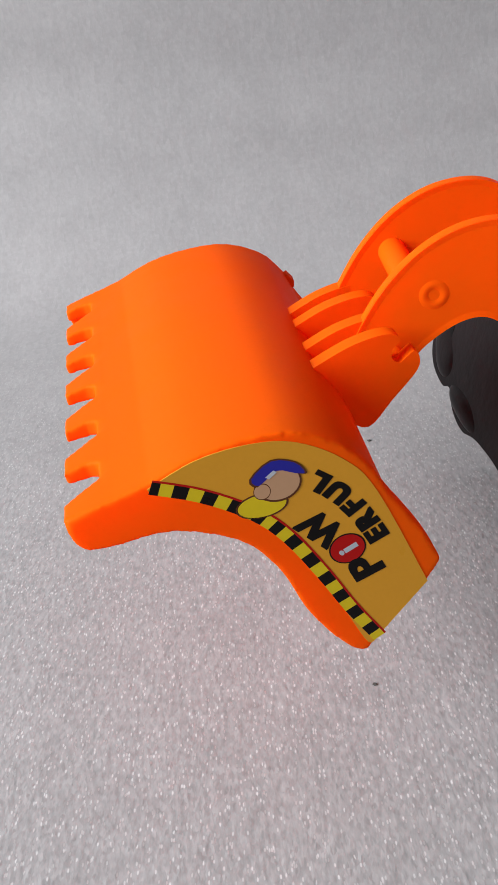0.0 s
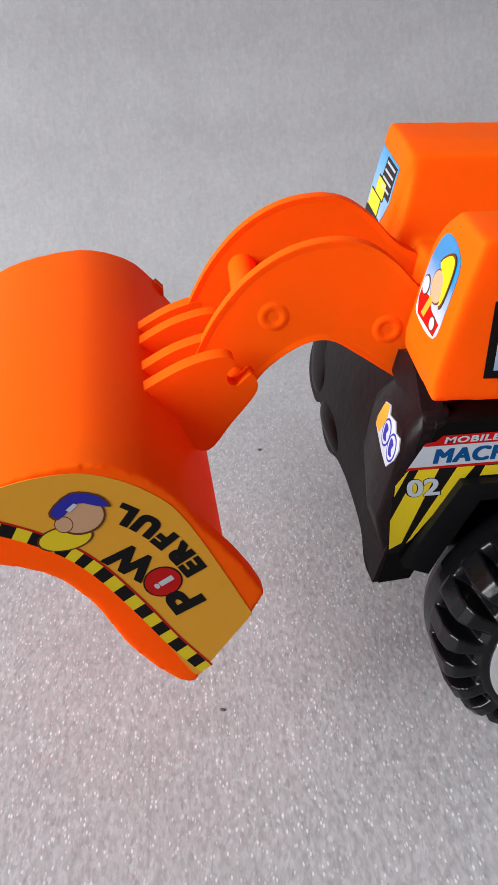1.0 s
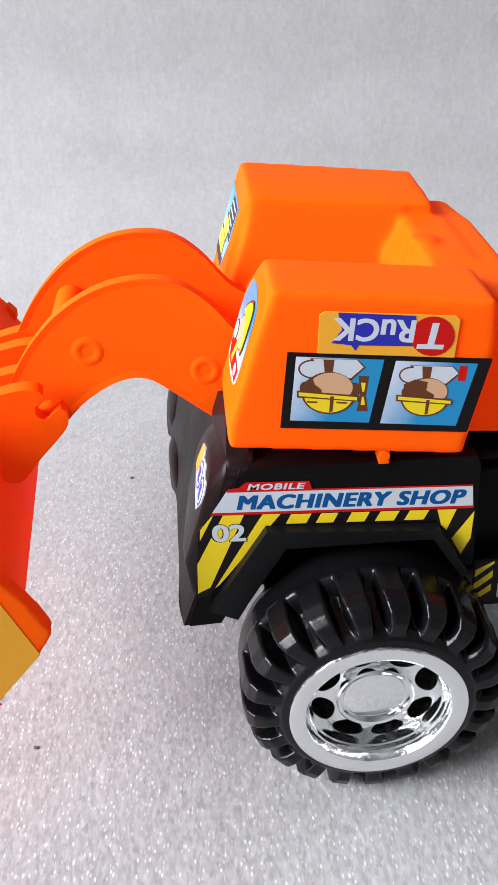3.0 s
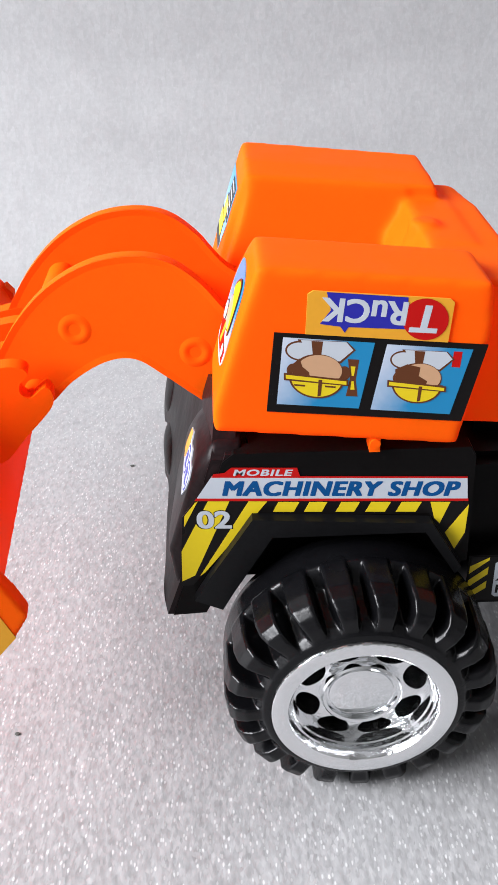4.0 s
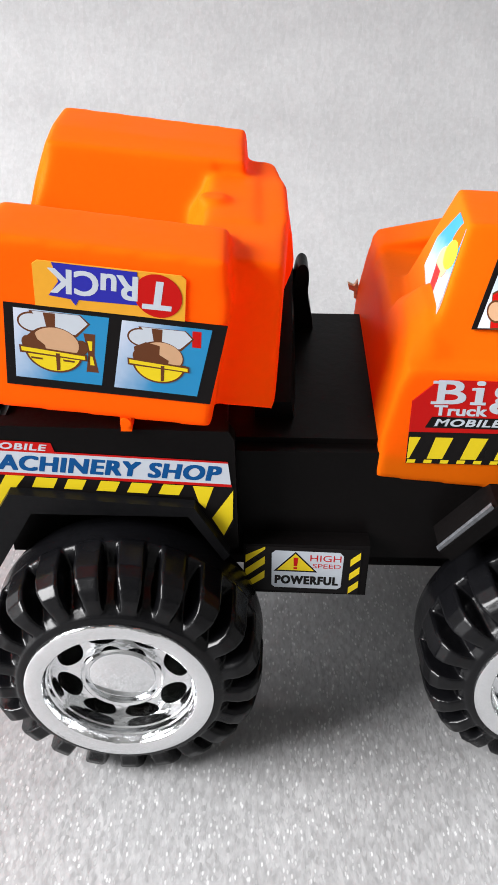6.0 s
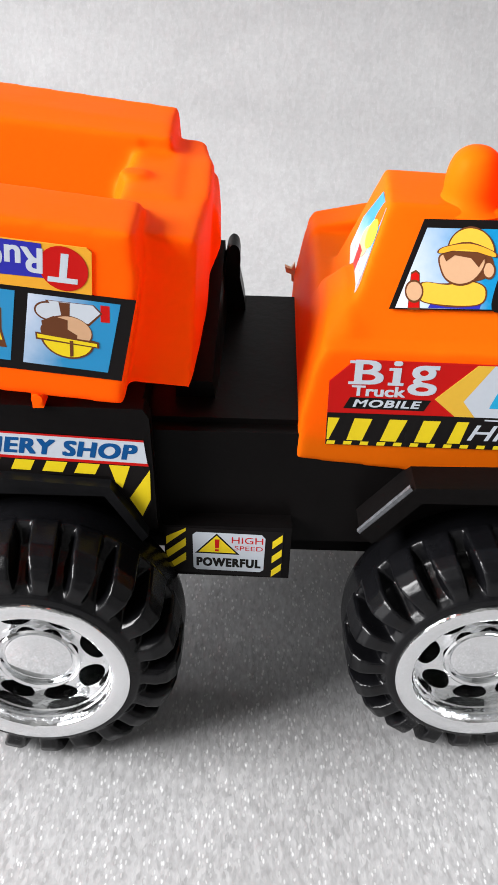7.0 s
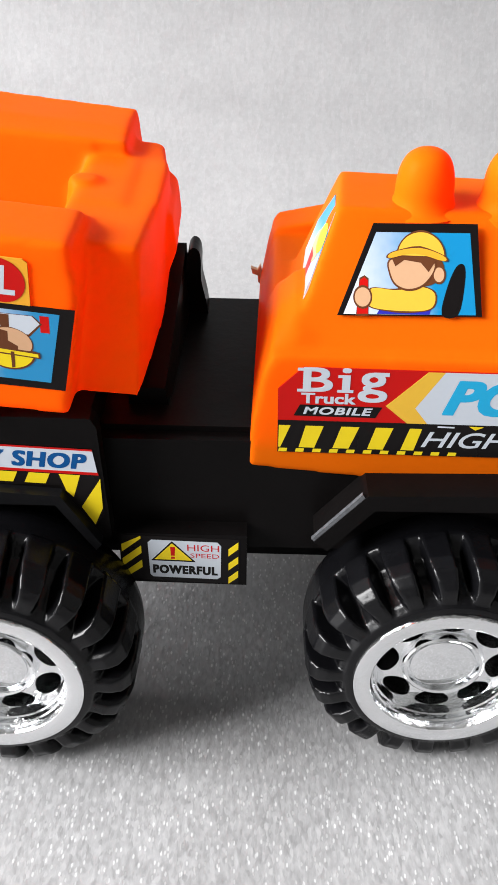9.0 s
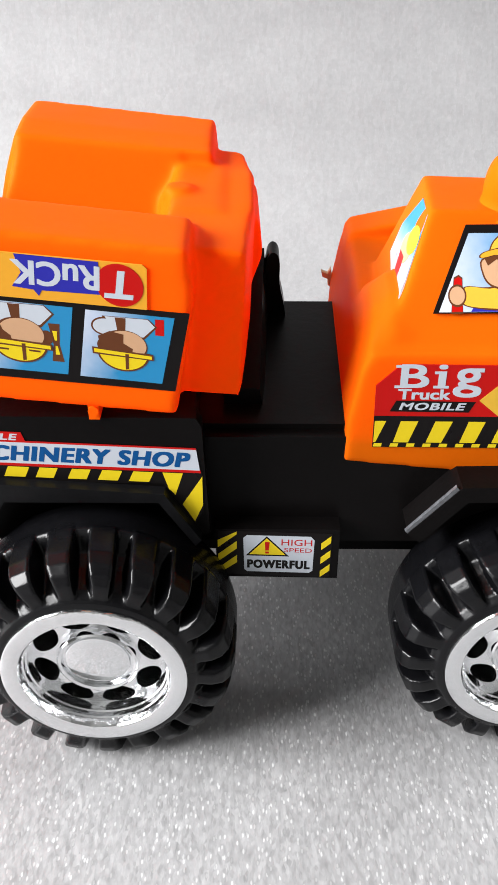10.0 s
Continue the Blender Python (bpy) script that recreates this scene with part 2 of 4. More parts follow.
def spline(pts, per=6, closed=False):
    """A smooth line through points."""
    out, n = [], len(pts)
    for i in range(n if closed else n - 1):
        p = [Vector(pts[(i + k) % n] if closed else pts[min(max(i + k, 0), n - 1)]) for k in (-1, 0, 1, 2)]
        for s in range(per):
            t = s / per
            out.append(tuple(0.5 * (2 * p[1] + (p[2] - p[0]) * t + (2 * p[0] - 5 * p[1] + 4 * p[2] - p[3]) * t * t + (3 * p[1] - p[0] - 3 * p[2] + p[3]) * t ** 3)))
    return out if closed else out + [tuple(pts[-1])]


class Face:
    """A plane for stickers: origin, right, up and outward directions, in millimetres."""

    def __init__(self, origin, right, up):
        self.o, self.r, self.u = Vector(origin), Vector(right), Vector(up)
        self.n = self.r.cross(self.u).normalized()

    def at(self, u, v, w=0.0):
        return self.o + self.r * u + self.u * v + self.n * w


LIFTS = {}


def flat(parent, lift):
    """Prints lie tight on the sticker below them."""
    base = LIFTS.get(parent.name)
    return lift if base is None else base + 0.1 * (lift - base)


def decal(name, face, pts, lift, mat, parent, label="", thick=0.05):
    bm = bmesh.new()
    h = flat(parent, lift)
    solid(bm, [face.at(u, v, h + thick) for u, v in pts], [face.at(u, v, h - 0.3 * (parent is toy)) for u, v in pts])
    ob = part(name, bm, mat, parent, label, smooth=20)
    if parent is toy:
        LIFTS[ob.name] = lift + 0.06
    return ob


def oval(cx, cy, rx, ry, a0=0, a1=360, n=28):
    return [(cx + rx * math.cos(radians(a0 + (a1 - a0) * k / n)), cy + ry * math.sin(radians(a0 + (a1 - a0) * k / n))) for k in range(n + (0 if a1 - a0 == 360 else 1))]


def lettering(word, face, u, v, height, lift, mat, parent, turn=0.0, wide=1.0, lean=0.0, bold=0.0, span=0.0, heavy=0.0, space=1.0, label=""):
    """A word in raised print; (u, v) is its middle."""
    c = bpy.data.curves.new("lettering", "FONT")
    c.body, c.size, c.offset, c.resolution_u, c.space_character = word, 1.0, bold, 4, space
    c.extrude = 0.0
    ob = new("lettering", c)
    me = bpy.data.meshes.new_from_object(ob.evaluated_get(bpy.context.evaluated_depsgraph_get()))
    bpy.data.objects.remove(ob)
    bm = bmesh.new()
    bm.from_mesh(me)
    bpy.data.meshes.remove(me)
    for q in bm.verts:
        q.co.x += lean * q.co.y
    xs, ys = [q.co.x for q in bm.verts], [q.co.y for q in bm.verts]
    k = height / (max(ys) - min(ys))
    if span:
        wide = span / (k * (max(xs) - min(xs)))
    mx, my = (max(xs) + min(xs)) / 2, (max(ys) + min(ys)) / 2
    ca, sa = math.cos(radians(turn)), math.sin(radians(turn))
    geo = bmesh.ops.extrude_face_region(bm, geom=bm.faces[:])
    for q in [g for g in geo["geom"] if isinstance(g, bmesh.types.BMVert)]:
        q.co.z += 1.0
    for q in bm.verts:
        a, b = (q.co.x - mx) * k * wide, (q.co.y - my) * k
        q.co = face.at(u + a * ca - b * sa, v + a * sa + b * ca, flat(parent, lift) + 0.05 * q.co.z)
    if heavy:
        stock = bm.verts[:] + bm.edges[:] + bm.faces[:]
        for step, (a, b) in enumerate(((0.5, 0), (1, 0), (0, 0.5), (0.5, 0.5), (1, 0.5))):
            twin = bmesh.ops.duplicate(bm, geom=stock)["geom"]
            for q in [g for g in twin if isinstance(g, bmesh.types.BMVert)]:
                q.co += (face.r * (a * ca - b * sa) + face.u * (a * sa + b * ca)) * heavy + face.n * 0.004 * (step + 1)
    return part("lettering", bm, mat, parent, label, smooth=20)


# ---- setting ----
def setting():
    bm = bmesh.new()
    line = [(y, z - 3.2) for y, z in ((-620, 0), (-300, 0), (-100, 0), (0, 0), (80, 0), (160, 0), (240, 0), (310, 1), (350, 12), (380, 40), (399, 70), (408, 92), (422.5, 130), (431.5, 180), (451.5, 260), (478, 420), (512, 640))]
    run = spline(line, 4)
    nx = 24
    layers = []
    for k, (y, z) in enumerate(run):
        a, b = Vector(run[max(k - 1, 0)]), Vector(run[min(k + 1, len(run) - 1)])
        t = (b - a).normalized()
        for layer, off in ((0, 0.0), (1, 4.0)):
            if len(layers) < 2:
                layers.append([])
            layers[layer].append([bm.verts.new((-900 + 1800 * i / nx, y + t.y * off, z - t.x * off)) for i in range(nx + 1)])
    for grid in layers:
        for a, b in zip(grid, grid[1:]):
            for i in range(nx):
                bm.faces.new((a[i], a[i + 1], b[i + 1], b[i]))
    up, dn = layers
    for k in range(len(run) - 1):
        for e in (0, nx):
            bm.faces.new((up[k][e], up[k + 1][e], dn[k + 1][e], dn[k][e]))
    for k in (0, len(run) - 1):
        for i in range(nx):
            bm.faces.new((up[k][i], up[k][i + 1], dn[k][i + 1], dn[k][i]))
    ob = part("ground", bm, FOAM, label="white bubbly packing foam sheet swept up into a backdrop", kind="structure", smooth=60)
    return ob


setting()


def wall(name, x0, x1, y0, y1, z0, z1, mat=WALL):
    bm = bmesh.new()
    block(bm, x0, x1, y0, y1, z0, z1)
    return part(name, bm, mat, kind="structure", label="plain painted room wall" if mat is WALL else "grey room floor")


wall("floor", -2200, 1500, -2100, 800, -60, -8, BOARDS)
wall("wall_north", -2200, 1500, 800, 900, -60, 3000)
wall("wall_south", -2200, 1500, -2200, -2100, -60, 3000)
wall("wall_east", 1500, 1600, -2200, 900, -60, 3000)
wall("wall_west_sill", -2300, -2200, -2200, 900, -60, 400)
wall("wall_west_head", -2300, -2200, -2200, 900, 2600, 3000)
wall("wall_west_pier", -2300, -2200, 600, 900, 400, 2600)
wall("wall_west_pier", -2300, -2200, -2200, -1600, 400, 2600)
wall("ceiling", -2300, 1600, -2200, 900, 3000, 3100)

# ---- the toy ----
toy = new("toy_loader_truck")
tagged(toy, "orange and black plastic toy loader truck with chrome wheels", "toy truck")


def wheel_meshes():
    made = {}
    bm = bmesh.new()
    lathe(bm, [(21, 2.2), (24.6, 0.9), (26.4, 1.3), (28.2, 3.4), (29.0, 6.4), (29.8, 10), (31.4, 14.6), (35.7, 16.6), (36.6, 17.4), (36.8, 25), (36.2, 28), (33.6, 30.2), (28, 31), (21, 31)], 108)
    n = 21
    for k in range(n):
        a = 2 * math.pi * k / n
        rings = []
        for y, r, w, sk in ((1.8, 31.0, 0.064, -0.034), (3.0, 33.9, 0.078, -0.026), (5.2, 35.8, 0.088, -0.014), (9.0, 36.7, 0.093, 0.0), (18.0, 37.0, 0.097, 0.014)):
            rings.append([bm.verts.new((q * math.cos(a + sk + d * w), y, q * math.sin(a + sk + d * w))) for q, d in ((26.5, -1.12), (r - 0.5, -1.0), (r, -0.82), (r, 0.82), (r - 0.5, 1.0), (26.5, 1.12))])
        for p, q in zip(rings, rings[1:]):
            for i in range(6):
                bm.faces.new((p[i], p[(i + 1) % 6], q[(i + 1) % 6], q[i]))
        bm.faces.new(rings[0])
        bm.faces.new(rings[-1][::-1])
    made["tyre"] = bm
    bm = bmesh.new()
    # flat outer ring, stepped wall down to a deep dish
    lathe(bm, [(24.3, 0.3), (24.5, 0.9), (24.4, 2.0), (22.6, 15.0), (17.9, 15.0), (18.0, 7.2), (18.3, 6.2), (18.4, 4.9), (18.8, 4.6), (18.9, 3.2), (19.3, 2.9), (19.5, 1.2), (19.9, 0.5), (20.6, 0.15), (23.7, 0.0)], 96)

    # dish with eight oval holes; the webs between them swell towards the hub
    def dish(r):
        return 7.8 - 0.7 * math.sin(math.pi * min(max((r - 9.0) / 9.8, 0), 1))

    turns, half = 8, math.pi / 8
    for k in range(turns):
        mid = 2 * math.pi * (k + 0.42) / turns
        rings = []
        for m in range(7):
            ring = []
            for j in range(40):
                p = 2 * math.pi * j / 40
                e = (14.8 + 3.2 * math.cos(p), 0.31 * math.sin(p) * (1 + 0.12 * math.cos(p)))
                g = max(abs(math.cos(p)), abs(math.sin(p)))
                o = (14.0 + 4.8 * math.cos(p) / g, half * math.sin(p) / g)
                q = max(0, m - 2) / 4
                r, t = e[0] + (o[0] - e[0]) * q, mid + e[1] + (o[1] - e[1]) * q
                y = dish(r) + (6.0, 0.9, 0.0)[min(m, 2)]
                ring.append(bm.verts.new((r * math.cos(t), y, r * math.sin(t))))
            rings.append(ring)
        for p, q in zip(rings, rings[1:]):
            for j in range(40):
                bm.faces.new((p[j], p[(j + 1) % 40], q[(j + 1) % 40], q[j]))
    bmesh.ops.remove_doubles(bm, verts=bm.verts, dist=0.01)
    made["rim"] = bm
    bm = bmesh.new()
    lathe(bm, [(0.02, 6.0), (8.2, 6.0), (8.6, 6.2), (8.8, 6.9), (9.3, 6.9), (9.6, 5.5), (10.3, 5.2), (10.8, 5.6), (11.0, 6.8), (11.0, 14), (0.02, 14)], 64)
    made["hub_cap"] = bm
    bm = bmesh.new()
    lathe(bm, [(0.02, 15), (20.6, 15), (20.8, 29), (0.02, 29)], 48)
    made["wheel"] = bm
    return made


def wheels():
    meshes = {}
    first = wheel_meshes()
    mats = {"tyre": RUBBER, "rim": CHROME_CAST, "hub_cap": CHROME, "wheel": BLACK}
    labels = {"tyre": "glossy black tyre with chunky lugs", "rim": "chrome rim with eight holes", "hub_cap": "flat chrome hub cap", "wheel": "black wheel drum inside a chrome rim"}
    spots = [(1.9, 0.0, 33.5, 0, 0), (119.6, 8.0, 33.7, 0, 20), (1.9, 147.0, 34.4, 1, 33), (119.6, 155.0, 34.4, 1, 11)]
    for x, y, z, far, spin in spots:
        base = None
        for key in ("wheel", "tyre", "rim", "hub_cap"):
            if key not in meshes:
                if key == "tyre":
                    ob = moulded(key, first[key], mats[key], None, 0.42, 2)
                else:
                    ob = part(key, first[key], mats[key], smooth=30)
                meshes[key] = ob.data
            else:
                ob = new(key, meshes[key])
            tagged(ob, labels[key])
            if key == "wheel":
                ob.parent = toy
                ob.matrix_basis = pose(x * MM, y * MM, z * MM, 0, spin, 180 if far else 0)
                base = ob
            else:
                ob.parent = base


wheels()

# ---- chassis ----
def front_x(z):
    return -33.6 - (97 - z) * 0.318


def skew(c):
    """The front stands slightly askew to the wheel line."""
    return (c.x - 0.085 * (c.y - 26.5), c.y, c.z)


def chassis():
    side = [(front_x(45), 45), (-41.0, 45.5), (-35.2, 56.5), (-23.8, 75.2), (18.4, 75.2), (27.5, 60.0), (30.2, 61.0), (29.0, 94.5), (27.6, 97), (-31.5, 97.5), (-34.5, 95)]
    for y0, y1 in ((26.0, 31.0), (2 * YM - 31.0, 2 * YM - 26.0)):
        bm = bmesh.new()
        slab(bm, side if y0 < YM else [(front_x(60), 60), (-40.0, 60)] + side[3:], y0, y1)
        soften(bm, 0.9, 2)
        if y0 > YM:
            place(bm, skew)
        part("fender_side", bm, BLACK, toy, "black fender side over a wheel")
    for sgn in (0, 1):
        bm = bmesh.new()
        ya, yb = (24.4, 32.0) if not sgn else (2 * YM - 32.0, 2 * YM - 24.4)
        outer = [(-43.6, 52.8), (-39.4, 60.2), (-27.4, 79.4), (19.0, 76.2), (28.0, 61.0)]
        inner = [(-36.2, 49.2), (-33.0, 55.2), (-22.4, 73.4), (17.4, 73.4), (26.4, 59.0)]
        slab(bm, outer + inner[::-1], ya - (0 if sgn else 1.6), yb)
        soften(bm, 3.0, 8)
        part("arch_lip", bm, LIP, toy, "black wheel arch lip")
    bm = bmesh.new()
    edge = spline([(26.5, 45.0, 1.6), (33, 48.0, 3.2), (42, 53.6, 3.6), (60, 54.6, 2.6), (76, 52.4, 0.8), (86, 50.6, 0), (94, 48.4, 0), (102, 48.8, 0), (109, 51.0, 0), (115.5, 55.2, 0), (121, 53.4, 0), (129, 54.0, 0), (136, 56.2, 0), (141, 60.6, 0), (142.2, 67.0, 0), (140, 78.0, 0), (134, 97.0, 0)], 4)
    ring = edge + [(26.5, 97.0, 0.0)]
    solid(bm, [(front_x(z) - out, y, z) for y, z, out in ring], [(front_x(z) + 5, y, z) for y, z, out in ring])
    soften(bm, 1.0, 2, 60)
    place(bm, skew)
    part("front_plate", bm, WARM_BLACK, toy, "dark sloping front plate with a wavy edge")
    # the raised corner by the camera: a pad with a bevelled top, the other one a plain post
    bm = bmesh.new()
    pad = [(28.6, 88.0), (31.5, 92.6), (49.0, 94.6), (55.5, 91.5), (62.0, 84.5), (58.0, 72.0), (40.0, 64.0), (28.6, 66.0)]
    rim = [(26.7, 95.0, -3.4), (29.4, 98.6, -3.8), (46.0, 99.6, -3.4), (56.0, 97.0, -3.6), (68.0, 86.0, -4.3), (65.0, 68.0, -4.4), (44.0, 55.0, -1.6), (26.8, 54.0, -1.2)]
    rings = [[(front_x(z) - 6.5, y, z) for y, z in pad], [(front_x(z) + d, y, z) for y, z, d in rim], [(front_x(z) + 4.0, y, z) for y, z, d in rim]]
    loops = [[bm.verts.new(c) for c in ring] for ring in rings]
    for p, q in zip(loops, loops[1:]):
        for i in range(len(p)):
            j = (i + 1) % len(p)
            bm.faces.new((p[i], p[j], q[j], q[i]))
    bm.faces.new(loops[0][::-1])
    bm.faces.new(loops[-1])
    bmesh.ops.recalc_face_normals(bm, faces=bm.faces[:])
    soften(bm, 1.3, 3, 18)
    part("corner_post", bm, WARM_BLACK, toy, "dark raised corner of the front plate")
    # upright gusset that stands before the body at the near corner
    bm = bmesh.new()
    gus = [(57.3, 97.0), (60.0, 100.4), (58.4, 103.4), (50.0, 106.2), (42.2, 104.0), (28.8, 97.4), (26.8, 95.5), (26.8, 88.5), (34.2, 88.4), (36.0, 93.8), (46.7, 95.0)]
    solid(bm, [(front_x(z) - 3.2, y, z) for y, z in gus], [(front_x(z) + 2.6, y, z) for y, z in gus])
    soften(bm, 1.4, 3, 25)
    place(bm, skew)
    part("gusset", bm, WARM_BLACK, toy, "upright dark gusset beside the sticker panel")
    # two worn lumps along the far edge
    for y0, z0, ry, rz, turn in ((101, 54.5, 16.0, 4.6, 0.10), (130, 64.0, 13.0, 7.5, 0.45)):
        bm = bmesh.new()
        bmesh.ops.create_icosphere(bm, subdivisions=4, radius=1.0)
        for q in bm.verts:
            n = q.co
            k = 1 + 0.04 * math.sin(4 * n.y + 2 * n.z + y0)
            y, z = ry * k * n.y, rz * k * n.z
            y, z = y0 + y * math.cos(turn) - z * math.sin(turn), z0 + y * math.sin(turn) + z * math.cos(turn)
            q.co = skew(Vector((front_x(z) + 1.0 + 2.4 * k * n.x, y, z)))
        part("edge_lump", bm, WARM_BLACK, toy, "worn dark lump on the front plate edge")
    bm = bmesh.new()
    block(bm, -32, 150, 34, 114, 52, 86.5)
    # unseen belly block, added to keep window light from passing underneath
    block(bm, -26, 104, 64, 112, 24, 54)
    soften(bm, 1.5, 2)
    part("chassis_body", bm, BLACK, toy, "black plastic chassis body with an unseen belly block added for shade")
    bm = bmesh.new()
    block(bm, -28, 27, 31, 2 * YM - 31, 84, 96)
    soften(bm, 1.5, 2)
    part("body_mount", bm, BLACK, toy, "black block that carries the front body")
    bm = bmesh.new()
    block(bm, 28, 92, 38, 114, 53, 88.2)
    soften(bm, 1.5, 2)
    part("side_wall", bm, BLACK, toy, "black side wall between the wheels")
    bm = bmesh.new()
    slab(bm, [(31.5, 43.5), (65.2, 43.0), (65.2, 60.5), (31.5, 60.5)], 28.2, 60)
    soften(bm, 0.8, 2)
    part("side_step", bm, BLACK, toy, "black step box below the chassis")
    bm = bmesh.new()
    fin = spline([(41.5, 84), (44.0, 96), (45.8, 104), (46.6, 107.6), (48.0, 109.0), (49.6, 108.0), (50.2, 105.0), (50.2, 99), (51.6, 92), (52.6, 84)], 5)
    slab(bm, fin, 103.0, 112.5)
    soften(bm, 0.9, 3)
    part("back_fin", bm, BLACK, toy, "upright black fin behind the front body")
    bm = bmesh.new()
    solid(bm, [(34, 48, 84), (45, 48, 84), (43.5, 48, 93), (34, 48, 93)], [(34, 112, 84), (47, 112, 84), (45.5, 112, 107), (34, 112, 107)])
    soften(bm, 2.0, 3)
    part("back_hump", bm, BLACK, toy, "black hump behind the front body")
    SEAT["now"] = rear_seat
    for y0, y1 in ((15.0, 30.0), (2 * YM - 34.0, 2 * YM - 18.0)):
        bm = bmesh.new()
        lip = [(79.3, 69.0), (91.6, 83.0), (150, 83.0), (150, 78), (93.6, 78.6), (82.6, 66.0)]
        slab(bm, lip, y0, y1)
        soften(bm, 0.9, 3)
        lip_ob = part("arch_lip", bm, BLACK, toy, "black rear wheel arch lip with painted edge highlights")
        if y0 < YM:
            # raised edge bars, their highlight put into the grey colour
            for ya in (y0 + 0.3, y1 - 3.4):
                bm = bmesh.new()
                slab(bm, [(79.6, 68.6), (91.0, 82.2), (90.2, 83.2), (78.6, 69.6)], ya, ya + 1.1)
                soften(bm, 0.4, 2)
                part("lip_edge", bm, RIDGE, lip_ob, "raised edge of the arch lip with its highlight painted in grey")
    SEAT["now"] = None
    for x, y in ((1.7, 0.0), (119.6, 8.0)):
        bm = bmesh.new()
        lathe(bm, [(0.02, 12), (3, 12), (3, 135), (0.02, 135)], 20)
        place(bm, lambda c: (c.x + x, c.y + y, c.z + 34.4))
        part("axle", bm, BLACK, toy, "black axle")
    SEAT["now"] = front_seat


SEAT["now"] = front_seat
chassis()

# ---- front body ----
S1 = -0.095


def lean1(c):
    return (c.x, c.y, c.z + S1 * c.x)


def front_body():
    bm = bmesh.new()
    side = [(-36.2, 101.5), (23.4, 101.0), (26.6, 120), (28.6, 132), (27.6, 143), (-24.6, 143.6), (-29.2, 130), (-33.4, 116), (-36.0, 107)]
    for f in (lambda y: y, lambda y: 2 * YM - y):
        far = 0 if f(0) == 0 else 3.0
        lobe = [(x + (far if x > 0 else 0), z) for x, z in side]
        solid(bm, [(x, f(24.0), z) for x, z in lobe], [(x, f(46.0), z) for x, z in lobe])
        low = [(x, z if z < 138 else (137.0 if f(0) == 0 else 142.0)) for x, z in lobe]
        solid(bm, [(x, f(45.0), z) for x, z in lobe], [(x, f(57.0), z) for x, z in low])
    slab(bm, [(-29, 101), (34, 101), (34, 119), (-25, 119)], 45, 2 * YM - 45)
    solid(bm, [(-33 + (z - 112) * 0.33, y, z) for y, z in ((91, 112), (100.5, 141.5), (110, 141.5), (110, 112))], [(22, y, z) for y, z in ((91, 112), (100.5, 141.5), (110, 141.5), (110, 112))])
    # wedge and counterweight between the lobes
    slab(bm, [(14.5, 112), (15.5, 129), (22.0, 138.5), (34, 138.5), (34, 112)], 64, 2 * YM - 52)
    mid = [(20, 34.5), (38.6, 34.5), (39.6, 50), (41.0, YM), (41.0, YM + 24), (39.6, 2 * YM - 48), (38.0, 2 * YM - 34.5), (20, 2 * YM - 34.5)]
    solid(bm, [(x, y, 101.5) for x, y in mid], [(x + (1.5 if x > 30 else 0), y + (4 if y < YM else -4), 138.0) for x, y in mid])
    solid(bm, [(34, 82, 110), (42.0, 84, 112), (44.8, 86, 119), (43.8, 86, 129), (38, 86, 133)], [(34, 124, 110), (41.2, 120, 112), (44.0, 118, 119), (43.2, 118, 129), (38, 118, 133)])
    # knob on the wedge
    solid(bm, [(21.0 + 5.0 * math.cos(a), 78.0 + 5.0 * math.sin(a), 126.0) for a in (0.7 * k for k in range(9))], [(22.5 + 4.2 * math.cos(a), 78.0 + 4.2 * math.sin(a), 139.6) for a in (0.7 * k for k in range(9))])
    place(bm, lean1)
    moulded("front_body", bm, ORANGE, toy, rounds=26, label="bright orange moulded front body with two raised sides")
    bm = bmesh.new()
    lathe(bm, [(0.02, 24.2), (1.3, 24.2), (1.3, 30), (0.02, 30)], 16)
    place(bm, lambda c: (c.x + 3.2, c.y, c.z + 100.0))
    block(bm, 1.9, 4.5, 24.8, 30, 97.4, 101.5)
    part("peg", bm, ORANGE, toy, "small orange locating peg")


front_body()

# ---- digger arm ----
ARM_TOP = [(-96.5, 104), (-94.6, 108.5), (-87.0, 120), (-77.4, 129.5), (-66.5, 135.4), (-55.5, 137.2), (-46.0, 135.4), (-38.2, 129.6), (-30.0, 120), (-18.0, 113)]
ARM_LOW = [(-18.0, 100), (-30.0, 96), (-37.0, 94.6), (-41.0, 97.0), (-49.0, 103.6), (-56.6, 108.9), (-64.6, 108.4), (-74.0, 103.0), (-82.0, 95.6), (-90.5, 93.5)]


